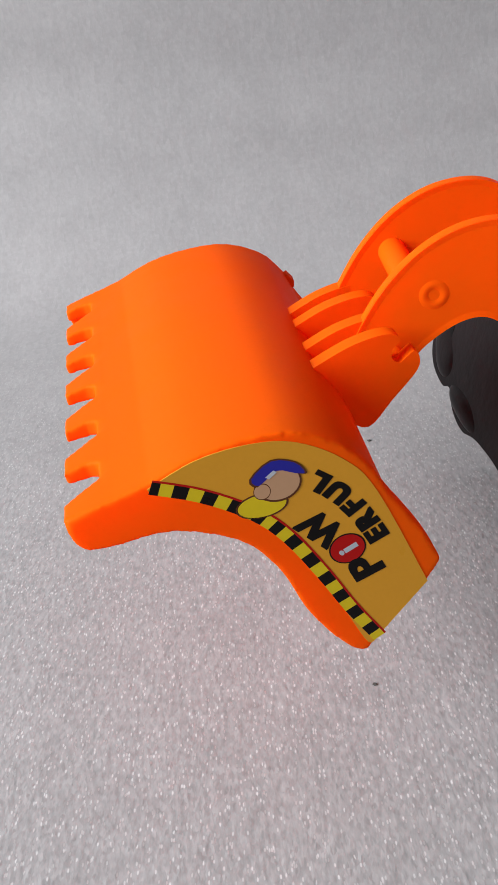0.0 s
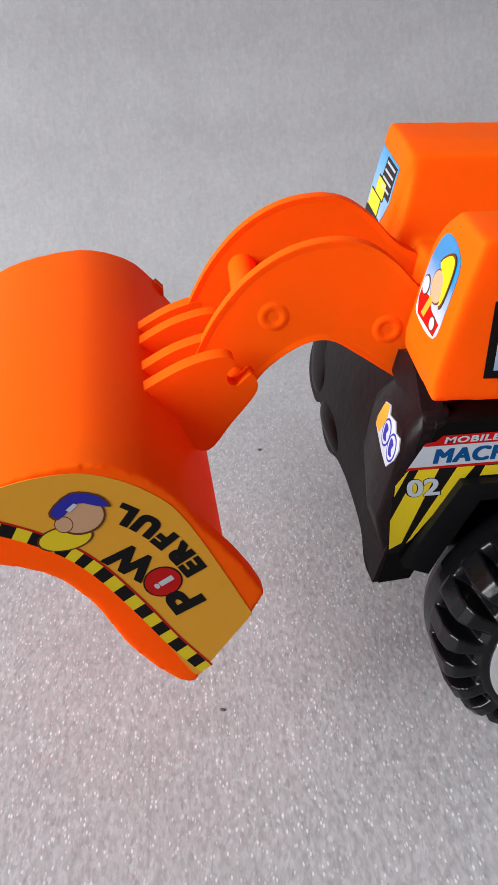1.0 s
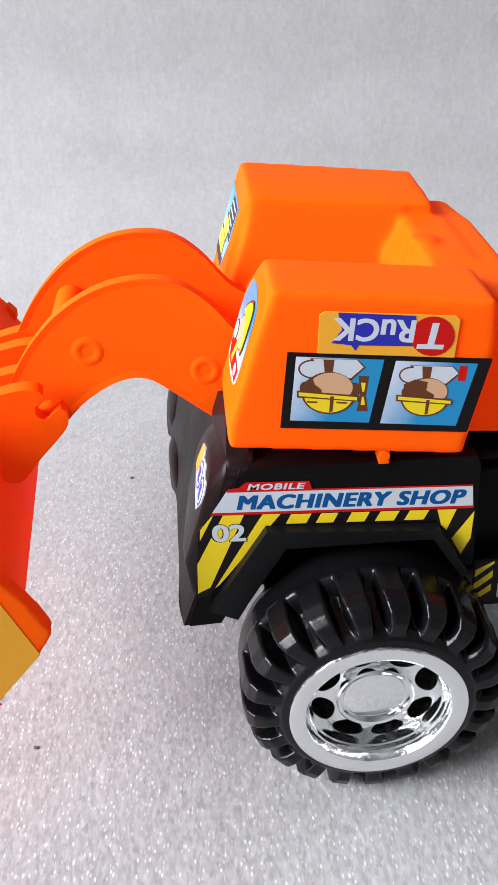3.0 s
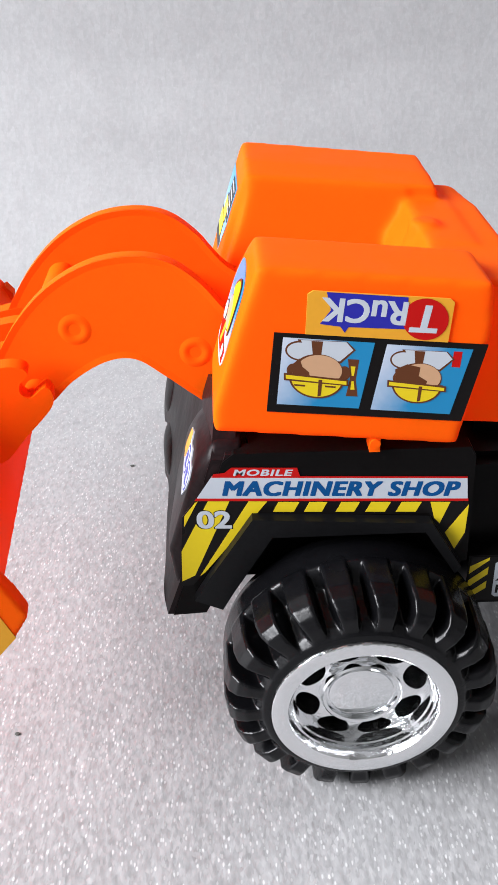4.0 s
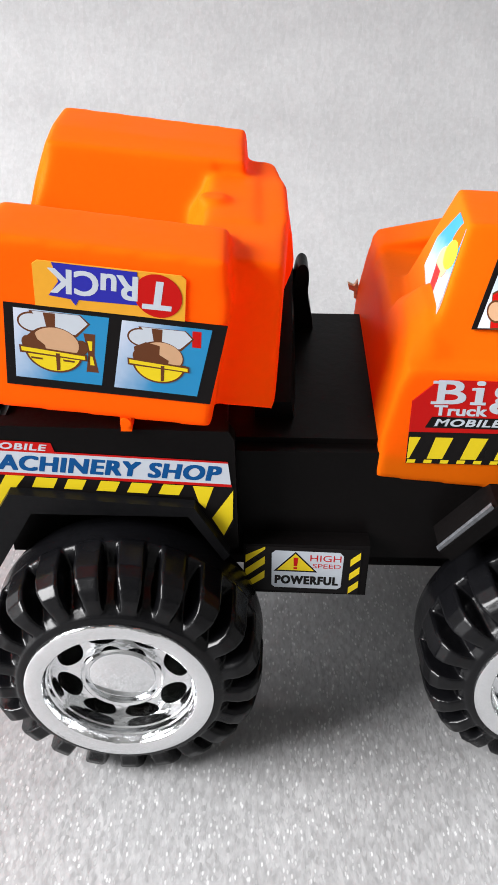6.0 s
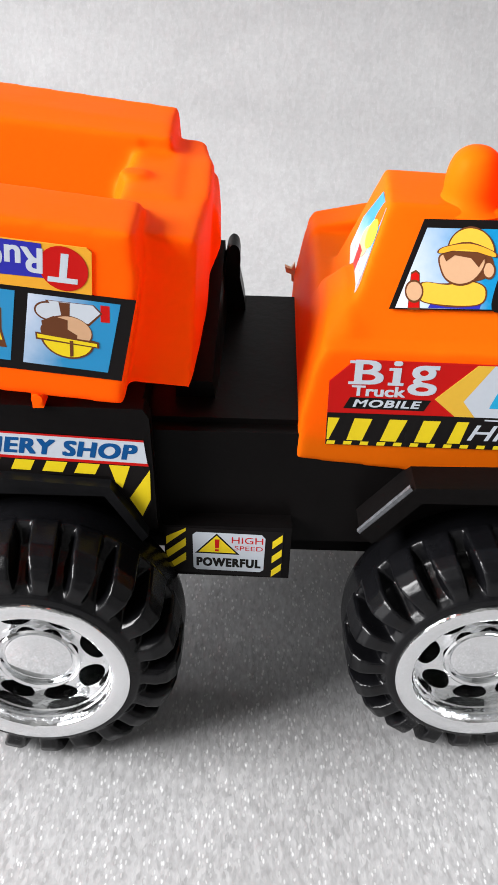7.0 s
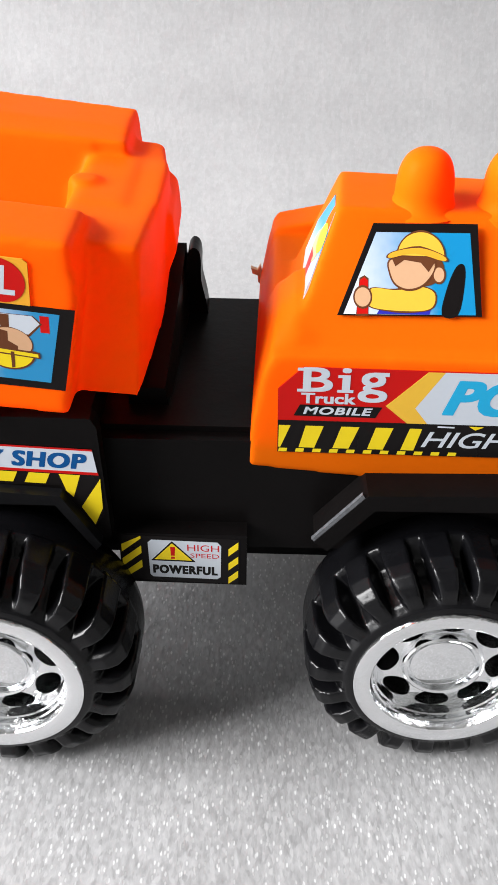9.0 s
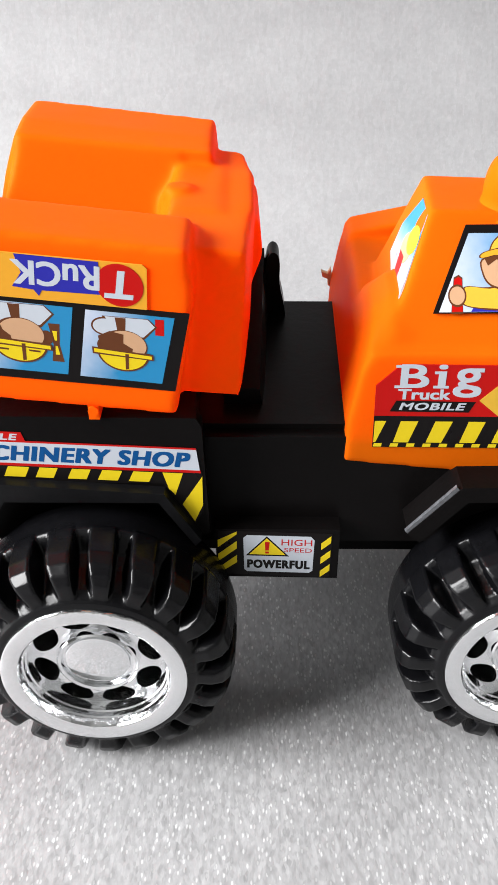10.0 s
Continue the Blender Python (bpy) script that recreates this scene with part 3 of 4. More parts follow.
def arm():
    outline = spline(ARM_TOP, 5) + spline(ARM_LOW, 5)
    for y0, y1, out in ((58.0, 62.0, -1), (87.5, 91.5, 1)):
        bm = bmesh.new()
        slab(bm, [(x - (1.0 if out > 0 else 0), z + (2.6 if out > 0 else 0)) for x, z in outline], y0, y1)
        soften(bm, 1.1, 3, 60)
        plate = part("arm_plate", bm, ORANGE, toy, "curved orange digger arm plate")
        n = len(outline)
        inset = []
        for k in range(n):
            t = (Vector(outline[(k + 1) % n]) - Vector(outline[k - 1])).normalized()
            inset.append((outline[k][0] + t.y * 2.2, outline[k][1] - t.x * 2.2))
        bm = bmesh.new()
        dx, dz = (-1.0, 2.6) if out > 0 else (0.0, 0.0)
        rows = [[bm.verts.new((x + dx, y, z + dz)) for x, z in ring] for ring, y in ((outline, y0 + 0.5), (outline, y0 - 0.3), (inset, y0 + 0.08), (inset, y0 + 0.5))]
        for a, b in zip(rows, rows[1:] + rows[:1]):
            for k in range(n):
                bm.faces.new((a[k], a[(k + 1) % n], b[(k + 1) % n], b[k]))
        soften(bm, 0.5, 2, 60)
        part("plate_rim", bm, ORANGE, plate)
        for bx, bz in ((-71.6, 117.9), (-40.4, 110.2)):
            for yy, s in ((y0, -1), (y1, 1)):
                bm = bmesh.new()
                lathe(bm, [(0.8, 0.28), (1.6, 0.0), (2.4, -0.3), (3.0, -0.4), (3.6, -0.3), (4.4, 0.0), (5.2, 0.28)], 32)
                place(bm, lambda c: (c.x + bx, yy + c.y * (1 if s < 0 else -1), c.z + bz))
                part("bolt_ring", bm, ORANGE, plate)
    for bx, bz, r in ((-78.0, 121.4, 4.2), (-45, 120, 3.0)):
        bm = bmesh.new()
        lathe(bm, [(0.02, 61), (r, 61), (r, 88.5), (0.02, 88.5)], 28)
        place(bm, lambda c: (c.x + bx, c.y, c.z + bz))
        part("cross_pin", bm, ORANGE, toy, "round orange cross pin between the arm plates")


arm()

# ---- bucket ----
BYAW, BTILT = 0.1232, 0.0611
BX = Vector((0.9696 * math.cos(BTILT) * math.cos(BYAW), 0.9696 * math.cos(BTILT) * math.sin(BYAW), 0.9696 * math.sin(BTILT)))
BY = Vector((-math.sin(BYAW), math.cos(BYAW), 0)) * 0.9577
BZ = Vector((-0.968 * math.sin(BTILT) * math.cos(BYAW), -0.968 * math.sin(BTILT) * math.sin(BYAW), 0.968 * math.cos(BTILT)))
BO = Vector((-87.5, 3.5, 80.1)) - BZ * 80


def bucket_at(c):
    k = min(max((c.x + 48) / 30, 0), 1)
    return BO + BX * (c.x + 6.0 * k * (c.y / BW) ** 2) + BY * c.y + BZ * c.z


BUCKET_TOP = [(-78.0, 105.8), (-69.5, 108.0), (-67.6, 108.1), (-65.6, 109.2), (-54.7, 113.2), (-42.0, 115.0), (-30.0, 114.0), (-19.5, 108.0), (-12.5, 99.0), (-9.2, 91.6), (-6.2, 81.6), (-4.0, 72.0), (-3.6, 62.0)]
SIDE_TOP = BUCKET_TOP[:8] + [(-12.0, 98.8), (-8.6, 91.0), (-3.0, 81.0), (1.5, 72.0), (4.6, 63.5)]
BUCKET_LOW = [(0.2, 56.8), (-7.0, 48.8), (-14.4, 41.0), (-20.0, 36.4), (-27.3, 44.7), (-34.0, 57.7), (-38.4, 71.4), (-45.6, 83.4), (-56.0, 90.4), (-66.0, 93.6), (-76.0, 93.0), (-84.5, 93.4), (-87.8, 97.6), (-87.4, 102.6)]
BW = 140.0


def bucket():
    top = spline(BUCKET_TOP, 5)
    bm = bmesh.new()
    inner = []
    for k, (x, z) in enumerate(top):
        a, b = top[max(k - 1, 0)], top[min(k + 1, len(top) - 1)]
        t = Vector((b[0] - a[0], b[1] - a[1])).normalized()
        inner.append((x + t.y * 3.0, z - t.x * 3.0))
    slab(bm, top + inner[::-1], 0.0, BW)
    for y0, y1 in ((0.0, 5.5), (BW - 5.5, BW)):
        slab(bm, spline(SIDE_TOP, 5) + spline(BUCKET_LOW, 4), y0, y1)
    # toothed lip
    slab(bm, [(-79.0, 105.4), (-66.0, 109.0), (-66.0, 105.0), (-79.0, 100.6)], 0.0, BW)
    n, pitch = 7, BW / 6.36
    for k in range(n):
        v0 = k * pitch
        near, far = [], []
        for u, z0, z1, a, b in ((-76.0, 101.2, 106.4, v0 - (3.0 if k else 0), v0 + 14.5), (-82.0, 100.2, 105.0, v0, v0 + 11.5), (-88.5, 99.6, 103.2, v0 + (0 if k else 1), v0 + 8.0)):
            near.append((u, max(a, 0), z0, z1))
            far.append((u, min(b, BW), z0, z1))
        for i in (0, 1):
            p, q, r, t = near[i], near[i + 1], far[i], far[i + 1]
            solid(bm, [(p[0], p[1], p[2]), (q[0], q[1], q[2]), (q[0], q[1], q[3]), (p[0], p[1], p[3])], [(r[0], r[1], r[2]), (t[0], t[1], t[2]), (t[0], t[1], t[3]), (r[0], r[1], r[3])])
    place(bm, bucket_at)
    shell = moulded("bucket", bm, ORANGE, toy, 0.6, 6, label="orange toothed digger bucket")
    for v in (43.4, 55.4, 72.4, 82.6):
        bm = bmesh.new()
        pr = spline([(-17.0, 106.0), (-6.0, 110.2), (5.0, 111.6), (10.5, 109.6), (13.8, 103.5), (12.5, 97.0), (6.0, 90.0), (-2.0, 82.5), (-9.0, 87.0)], 4)
        if v < 50:
            pr = spline([(-17.0, 106.0), (-6.0, 110.2), (3.0, 111.8), (8.2, 111.0), (9.6, 108.8), (7.2, 106.4), (6.8, 103.6), (9.0, 101.8), (11.2, 103.2), (13.6, 104.6), (15.0, 102.4), (14.0, 98.0), (6.0, 90.0), (-2.0, 82.5), (-9.0, 87.0)], 4)
        slab(bm, pr, v, v + 5.2)
        soften(bm, 1.4, 3, 50)
        place(bm, bucket_at)
        part("bracket", bm, ORANGE, shell, "orange hinge bracket rib")
    bm = bmesh.new()
    slab(bm, [(-14.0, 94.0), (-8.6, 93.0), (-8.4, 95.5), (-10.6, 98.6), (-13.0, 97.5)], BW - 5.0, BW - 0.6)
    soften(bm, 1.0, 2)
    place(bm, bucket_at)
    part("moulding_nub", bm, ORANGE, shell)
    bm = bmesh.new()
    lathe(bm, [(0.02, 46.3), (2.6, 46.3), (3.4, 47.0), (3.4, 88.0), (0.02, 88.0)], 28)
    place(bm, lambda c: bucket_at(Vector((c.x + 9.6, c.y, c.z + 99.0))))
    part("hinge_pin", bm, ORANGE, shell, "round orange hinge pin end")


SEAT["now"] = None
bucket()

# ---- rear body ----
S2 = -0.115


def lean2(c):
    return (c.x, c.y, c.z + S2 * (c.x - 64))


def rear_body():
    bm = bmesh.new()
    low = [(62.6, 84.4), (63.2, 96), (65.8, 110), (68.0, 115.5), (150, 122.5), (150, 84.0)]
    slab(bm, low, 24.5, 112.0)
    hood = [(24.8, 106), (25.4, 114), (28.5, 119.5), (33, 123.4), (39, 125.4), (52, 125.4), (58, 122), (62, 112), (62, 106)]
    solid(bm, [(65.6 + max(0, z - 110) * 0.22, y, 106 + 0.74 * (z - 106)) for y, z in hood], [(73.5, y, z - 0.4) for y, z in hood])
    solid(bm, [(73.4, y, z - 0.4) for y, z in hood], [(84, y, z - 1.6) for y, z in hood])
    slab(bm, [(64.6, 100), (66.8, 114.5), (68.4, 117), (90, 123.4), (90, 100)], 97, 112)
    place(bm, lean2)
    # cabin
    base = [(71.4, 26.4, 114.5), (127, 26.4, 112.6), (127, 78, 112.6), (73.0, 78, 114.5)]
    roof = [(82.2, 48.5, 140.2), (125.5, 48.5, 138.0), (125.5, 75, 138.0), (84.2, 75, 140.2)]
    solid(bm, base, roof)
    ob = moulded("rear_body", bm, ORANGE, toy, rounds=22, label="orange moulded rear cab body with sloping windows")
    for x, y in ((102.8, 61.0), (123.4, 61.0)):
        bm = bmesh.new()
        lathe(bm, spline([(0.02, 8.4), (2.7, 7.9), (4.9, 6.4), (6.2, 3.9), (6.8, 0.8), (7.0, -2.4), (8.0, -4.6), (9.6, -5.6)], 5) + [(9.6, -9.0), (0.02, -9.0)], 64)
        place(bm, lambda c: (c.x + x, c.z + y - 6.0, c.y + 143.0))
        part("beacon", bm, ORANGE, toy, "domed orange roof beacon", smooth=60)
    bm = bmesh.new()
    slab(bm, [(65.6, 92.5), (68.5, 91), (68.5, 96), (66.6, 96.4), (66.2, 98.6), (65.2, 96.6), (63.0, 97.4), (63.6, 95.4), (65.4, 94.8)], 121, 123)
    soften(bm, 0.6, 2)
    SEAT["now"] = None
    part("plastic_flash", bm, TAN_SCRAP, toy, "ragged tan scrap of moulding flash")


SEAT["now"] = rear_seat
rear_body()


# ---- stickers ----
def fender_sticker():
    f = Face((0, 26.0, 0), (1, 0, -0.045), (0, 0, 1))
    base = decal("fender_sticker", f, [(-47.6, 53.4), (-44.0, 53.8), (-27.0, 76.6), (18.6, 78.2), (24.0, 67.6), (26.0, 64.8), (28.9, 70.3), (28.6, 82.6), (-41.6, 82.6), (-45.4, 76.8)], 0.1, ST_BLACK, toy, "hazard striped fender sticker with lettering")
    decal("white_band", f, [(-41.6, 82.4), (28.2, 82.4), (27.4, 89.5), (-37.2, 89.6)], 0.1, ST_WHITE, base)
    decal("red_line", f, [(-42.0, 82.0), (28.4, 82.0), (28.3, 82.8), (-41.4, 82.8)], 0.28, ST_RED, base)
    decal("red_line", f, [(-37.4, 89.2), (27.5, 89.1), (27.4, 89.6), (-37.0, 89.7)], 0.28, ST_RED, base)
    decal("red_tab", f, [(-37.2, 89.3), (-15.0, 89.3), (-15.8, 92.2), (-32.2, 92.2), (-34.0, 90.6), (-36.8, 90.2)], 0.3, ST_RED, base)
    lettering("MOBILE", f, -24.4, 90.7, 1.9, 0.5, ST_WHITE, base, span=15.0, lean=0.2, bold=0.02, heavy=0.1, space=1.12)
    lettering("MACHINERY SHOP", f, -4.8, 85.7, 4.3, 0.3, ST_BLUE, base, span=60.1, lean=0.2, heavy=0.68, space=1.1)
    lettering("02", f, -37.5, 76.0, 6.0, 0.5, ST_BLACK, base, span=9.5, bold=0.03, heavy=0.3)
    lettering("02", f, -37.4, 76.0, 5.6, 0.9, ST_WHITE, base, span=8.8, bold=0.015, heavy=0.25)
    for pts in ([(-45.2, 73.6), (-41.2, 81.9), (-41.9, 81.4), (-44.9, 77.2)],
                [(-38.6, 81.9), (-33.1, 81.9), (-43.3, 57.3), (-46.9, 55.2), (-46.4, 65.5)],
                [(-28.2, 81.9), (-23.4, 81.9), (-40.3, 58.6), (-42.0, 57.0)],
                [(18.6, 81.7), (23.8, 81.7), (21.6, 74.8), (20.0, 76.6)],
                [(28.7, 80.9), (28.6, 71.8), (26.3, 66.3), (23.3, 71.8)]):
        decal("stripe", f, pts, 0.28, ST_YELLOW, base)
    for x0, x1 in ((-20.6, -15.2), (-12.6, -8.0), (-4.4, 0.4), (3.3, 8.4), (11.2, 16.4)):
        decal("stripe", f, [(x0 - 1.4, 78.6), (x1 - 1.4, 78.6), (x1, 81.7), (x0, 81.7)], 0.28, ST_YELLOW, base)


def printed_figure(f, base, u, v, k, lift, flip, seams=True):
    """Plain rounded shapes for what is printed in a pane."""
    s = -1 if flip else 1
    at = lambda pts: [(u + x * k, v + y * k * s) for x, y in pts]
    decal("printed_shape", f, at(oval(-3.4, -4.6, 3.2, 2.3)), lift, ST_BROWN, base)
    decal("printed_shape", f, at([(-4.0, -7.2), (6.2, -7.2), (8.0, -5.4), (5.0, -2.2), (-2.0, -2.0)]), lift + 0.09, ST_BROWN, base)
    decal("printed_shape", f, at(oval(-3.4, -4.6, 2.8, 1.9)), lift + 0.18, ST_WHITE, base)
    decal("printed_shape", f, at([(-3.4, -7.1), (6.0, -7.1), (7.5, -5.4), (4.8, -2.7), (-1.0, -2.6)]), lift + 0.27, ST_WHITE, base)
    for x in (-5.0, 5.8) if seams else (-4.4, -3.2):
        decal("printed_shape", f, at(oval(x, 0.0, 1.3, 1.6)), lift + 0.36, ST_BROWN, base)
    decal("printed_shape", f, at([(-1.2, -7.0), (1.2, -7.0), (0.8, -3.0), (-0.8, -3.0)]), lift + 0.36, ST_BROWN, base)
    decal("printed_shape", f, at(oval(0.3, -0.2, 5.2, 3.9)), lift + 0.54, ST_BROWN, base)
    decal("printed_shape", f, at(oval(0.6, -0.4, 4.7, 3.5)), lift + 0.72, ST_TAN, base)
    hair = [(-5.0, 1.6), (-5.2, -1.4), (-3.6, -2.9), (-3.0, -1.0), (-1.6, 0.2), (-1.4, 1.6)] if seams else [(-5.0, 1.6), (-5.3, -2.2), (-2.6, -3.6), (0.4, -3.0), (0.2, -0.8), (2.2, 0.4), (2.0, 1.6)]
    decal("printed_shape", f, at(hair), lift + 0.8, ST_BROWN, base)
    decal("printed_shape", f, at(oval(0, 1.3, 5.9, 5.0, 0, 180)), lift + 0.9, ST_BROWN, base)
    decal("printed_shape", f, at(oval(0, 1.5, 5.4, 4.4, 0, 180)), lift + 1.08, ST_YELLOW, base)
    decal("printed_shape", f, at([(-6.9, 0.6), (6.7, 1.5), (6.7, 3.0), (-6.9, 2.3)]), lift + 1.2, ST_BROWN, base)
    decal("printed_shape", f, at([(-6.5, 1.0), (6.3, 1.9), (6.3, 2.7), (-6.5, 1.9)]), lift + 1.32, ST_YELLOW, base)
    for x in (-3.6, 2.9) if seams else ():
        decal("printed_shape", f, at([(x - 1.2, 3.1), (x + 1.2, 3.2), (x + 1.1, 3.6), (x - 1.1, 3.5)]), lift + 1.44, ST_BROWN, base)
    decal("printed_shape", f, at([(0.4, 1.8), (1.2, 1.8), (0.9, 5.6), (0.2, 5.8)]), lift + 1.44, ST_BROWN, base)


def window_sticker():
    f = Face((0, 23.9, 0), (1, 0, S1), (0, 0, 1))
    base = decal("window_sticker", f, [(-23.2, 108.4), (23.4, 108.2), (27.6, 128.5), (-21.2, 128.8)], 0.1, ST_BLACK, toy, "black framed two-pane window sticker")
    decal("pane", f, [(-20.8, 110.6), (-1.4, 110.4), (1.6, 127.6), (-19.2, 127.8)], 0.28, ST_SKY, base)
    decal("pane", f, [(1.4, 110.3), (20.4, 110.0), (24.2, 127.2), (4.4, 127.4)], 0.28, ST_SKY, base)
    printed_figure(f, base, -11.5, 119.6, 1.1, 0.46, True)
    printed_figure(f, base, 12.0, 119.0, 1.02, 0.46, True, False)
    decal("printed_shape", f, [(-4.6, 113.6), (-1.8, 113.6), (-2.4, 118.0), (-1.8, 123.2), (-4.4, 123.2), (-3.8, 118.0)], 0.46, ST_BROWN, base)
    decal("printed_shape", f, [(-3.6, 115.4), (-2.6, 115.4), (-2.9, 117.6), (-3.4, 117.6)], 0.64, ST_YELLOW, base)
    decal("printed_shape", f, [(-3.4, 119.0), (-2.9, 119.0), (-2.6, 121.4), (-3.7, 121.4)], 0.64, ST_YELLOW, base)
    decal("printed_shape", f, [(19.6, 122.5), (21.6, 122.5), (21.8, 126.5), (19.8, 126.5)], 0.46, ST_RED, base)
    f = Face((0, 23.7, 0), (1, 0, S1), (0, 0, 1))
    name = decal("name_sticker", f, [(-14.2, 128.9), (18.2, 128.7), (18.8, 138.4), (17.8, 139.2), (-12.6, 139.3), (-13.8, 138.4)], 0.1, ST_AMBER, toy, "yellow and blue name sticker with upside-down lettering")
    decal("blue_ribbon", f, [(-9.6, 139.2), (8.4, 139.0), (8.4, 131.4), (-4.6, 131.2), (-5.4, 129.8), (-6.4, 131.2), (-11.0, 131.6), (-8.6, 135.0)], 0.28, ST_NAVY, name)
    decal("red_disc", f, oval(12.6, 134.0, 5.2, 5.0), 0.46, ST_RED, name)
    lettering("T", f, 12.4, 134.2, 6.4, 0.66, ST_WHITE, name, turn=180, wide=1.1, lean=0.15, bold=0.01, heavy=0.4)
    lettering("RuCK", f, -0.8, 135.2, 5.6, 0.48, ST_WHITE, name, turn=180, wide=1.0, lean=0.1, bold=0.01, heavy=0.3)


def draped(name, face, pts, lift, mat, parent, label=""):
    """A sticker that follows the curve of the front body."""
    body = next(o for o in toy.children if o.name.startswith("front_body"))
    bm = bmesh.new()
    bm.faces.new([bm.verts.new((u, v, 0)) for u, v in pts])
    for _ in range(4):
        bmesh.ops.triangulate(bm, faces=bm.faces[:])
        bmesh.ops.subdivide_edges(bm, edges=[e for e in bm.edges if e.calc_length() > 1.6], cuts=1)
    bmesh.ops.triangulate(bm, faces=bm.faces[:])
    low = -2.0
    for q in bm.verts:
        a, b = (Vector(front_seat(face.at(q.co.x, q.co.y, w))) * MM for w in (12, -12))
        hit, spot, _, _ = body.ray_cast(a, (b - a).normalized())
        q.co.z = max(low, 12 - 24 * (spot - a).length / (b - a).length) if hit else low
    geo = bmesh.ops.extrude_face_region(bm, geom=bm.faces[:])
    top = {g for g in geo["geom"] if isinstance(g, bmesh.types.BMVert)}
    for q in bm.verts:
        q.co = face.at(q.co.x, q.co.y, q.co.z + lift + (0.05 if q in top else -0.1))
    return part(name, bm, mat, parent, label, smooth=50)


def end_stickers():
    f = Face((-32.5, 0, 118.6), (0, -1, 0), (0.312, 0, 1.0))
    z = lambda y, h: (-y, h - 118.6)
    pts = [z(112.9, 118.4), z(139.0, 118.2), z(139.4, 129.0), z(133.0, 139.6), z(106.0, 139.0), z(105.6, 128.5)]
    base = draped("front_sticker", f, pts, 0.12, ST_SKY, toy, "printed window sticker on the body front")
    draped("printed_shape", f, [z(113.2, 118.6), z(138.6, 118.4), z(138.9, 121.0), z(112.0, 121.4)], 0.2, ST_BLACK, base)
    draped("printed_shape", f, [z(107.0, 128.4), z(122.0, 128.6), z(121.6, 138.4), z(107.4, 138.2)], 0.2, ST_BLACK, base)
    for k in range(4):
        h = 130.0 + 2.2 * k
        draped("printed_shape", f, [z(108.6, h), z(120.4, h + 0.1), z(120.4, h + 0.8), z(108.6, h + 0.7)], 0.28, ST_GREY, base)
    for y0, y1, h0, h1 in ((116.0, 130.0, 121.6, 126.4), (114.0, 125.0, 126.9, 131.6)):
        draped("printed_shape", f, [z(y0 - 0.5, h0 - 0.5), z(y1 + 0.5, h0 - 0.5), z(y1 + 0.5, h1 + 0.5), z(y0 - 0.5, h1 + 0.5)], 0.2, ST_BLACK, base)
        draped("printed_shape", f, [z(y0, h0), z(y1, h0), z(y1, h1), z(y0, h1)], 0.28, ST_YELLOW, base)
    pts = spline([z(33.0, 118.0), z(50.0, 117.2), z(53.0, 121.0), z(53.0, 131.0), z(49.0, 138.6), z(42.0, 140.2), z(34.0, 138.6), z(30.6, 135.0), z(30.6, 126.0)], 4, True)
    base = draped("front_sticker", f, pts, 0.12, ST_PALE_SKY, toy, "blue printed badge sticker on the body front")
    draped("printed_shape", f, [z(33.4, 118.4), z(49.6, 117.8), z(52.4, 121.0), z(52.2, 123.6), z(45.0, 124.2), z(40.0, 122.4), z(32.2, 122.0)], 0.2, ST_RED, base)
    draped("printed_shape", f, [z(44.0, 119.0), z(47.0, 119.0), z(43.0, 126.6), z(40.4, 126.0)], 0.28, ST_AMBER, base)
    for y, h, ry, rz in ((49.6, 125.4, 2.5, 2.2), (36.6, 120.4, 2.0, 1.5)):
        draped("printed_shape", f, [z(y + u, h + v) for u, v in oval(0, 0, ry + 0.4, rz + 0.4, n=18)], 0.26, ST_BROWN, base)
        draped("printed_shape", f, [z(y + u, h + v) for u, v in oval(0, 0, ry, rz, n=18)], 0.34, ST_WHITE, base)
    draped("printed_shape", f, [z(41.0 + u, 128.2 + v) for u, v in oval(0, 0, 5.4, 4.2)], 0.26, ST_BROWN, base)
    draped("printed_shape", f, [z(41.0 + u, 128.2 + v) for u, v in oval(0, 0, 5.0, 3.8)], 0.34, ST_TAN, base)
    hat = spline([(44.6, 133.4), (38.6, 137.6), (34.4, 137.2), (33.0, 133.0), (33.6, 127.0), (35.4, 124.6), (36.4, 128.0), (38.6, 131.4)], 3, True)
    draped("printed_shape", f, [z(y, h) for y, h in hat], 0.42, ST_BROWN, base)
    draped("printed_shape", f, [z(38.0 + 0.88 * (y - 38.0), 132.0 + 0.88 * (h - 132.0)) for y, h in hat], 0.5, ST_YELLOW, base)
    f = Face((front_x(85) - 6.5, 0, 85), (0, -1, 0), (0.318, 0, 1))
    z = lambda y, h: (-y, h - 85)
    outline = [z(53.6, 82.6), z(54.0, 85.0), z(51.2, 91.0), z(46.6, 92.4), z(44.6, 90.4), z(38.8, 91.6), z(35.8, 89.8), z(31.6, 90.6), z(29.4, 88.0), z(30.4, 84.5), z(34.6, 79.9), z(41.5, 80.4), z(48.2, 81.6)]
    base = decal("plate_sticker", f, outline, 0.3, ST_WHITE, toy, "small white and orange sticker on the front plate")
    decal("printed_shape", f, [z(53.4, 82.8), z(53.8, 85.0), z(51.1, 90.8), z(46.7, 92.2), z(45.6, 88.0), z(48.8, 82.6)], 0.5, ST_AMBER, base)
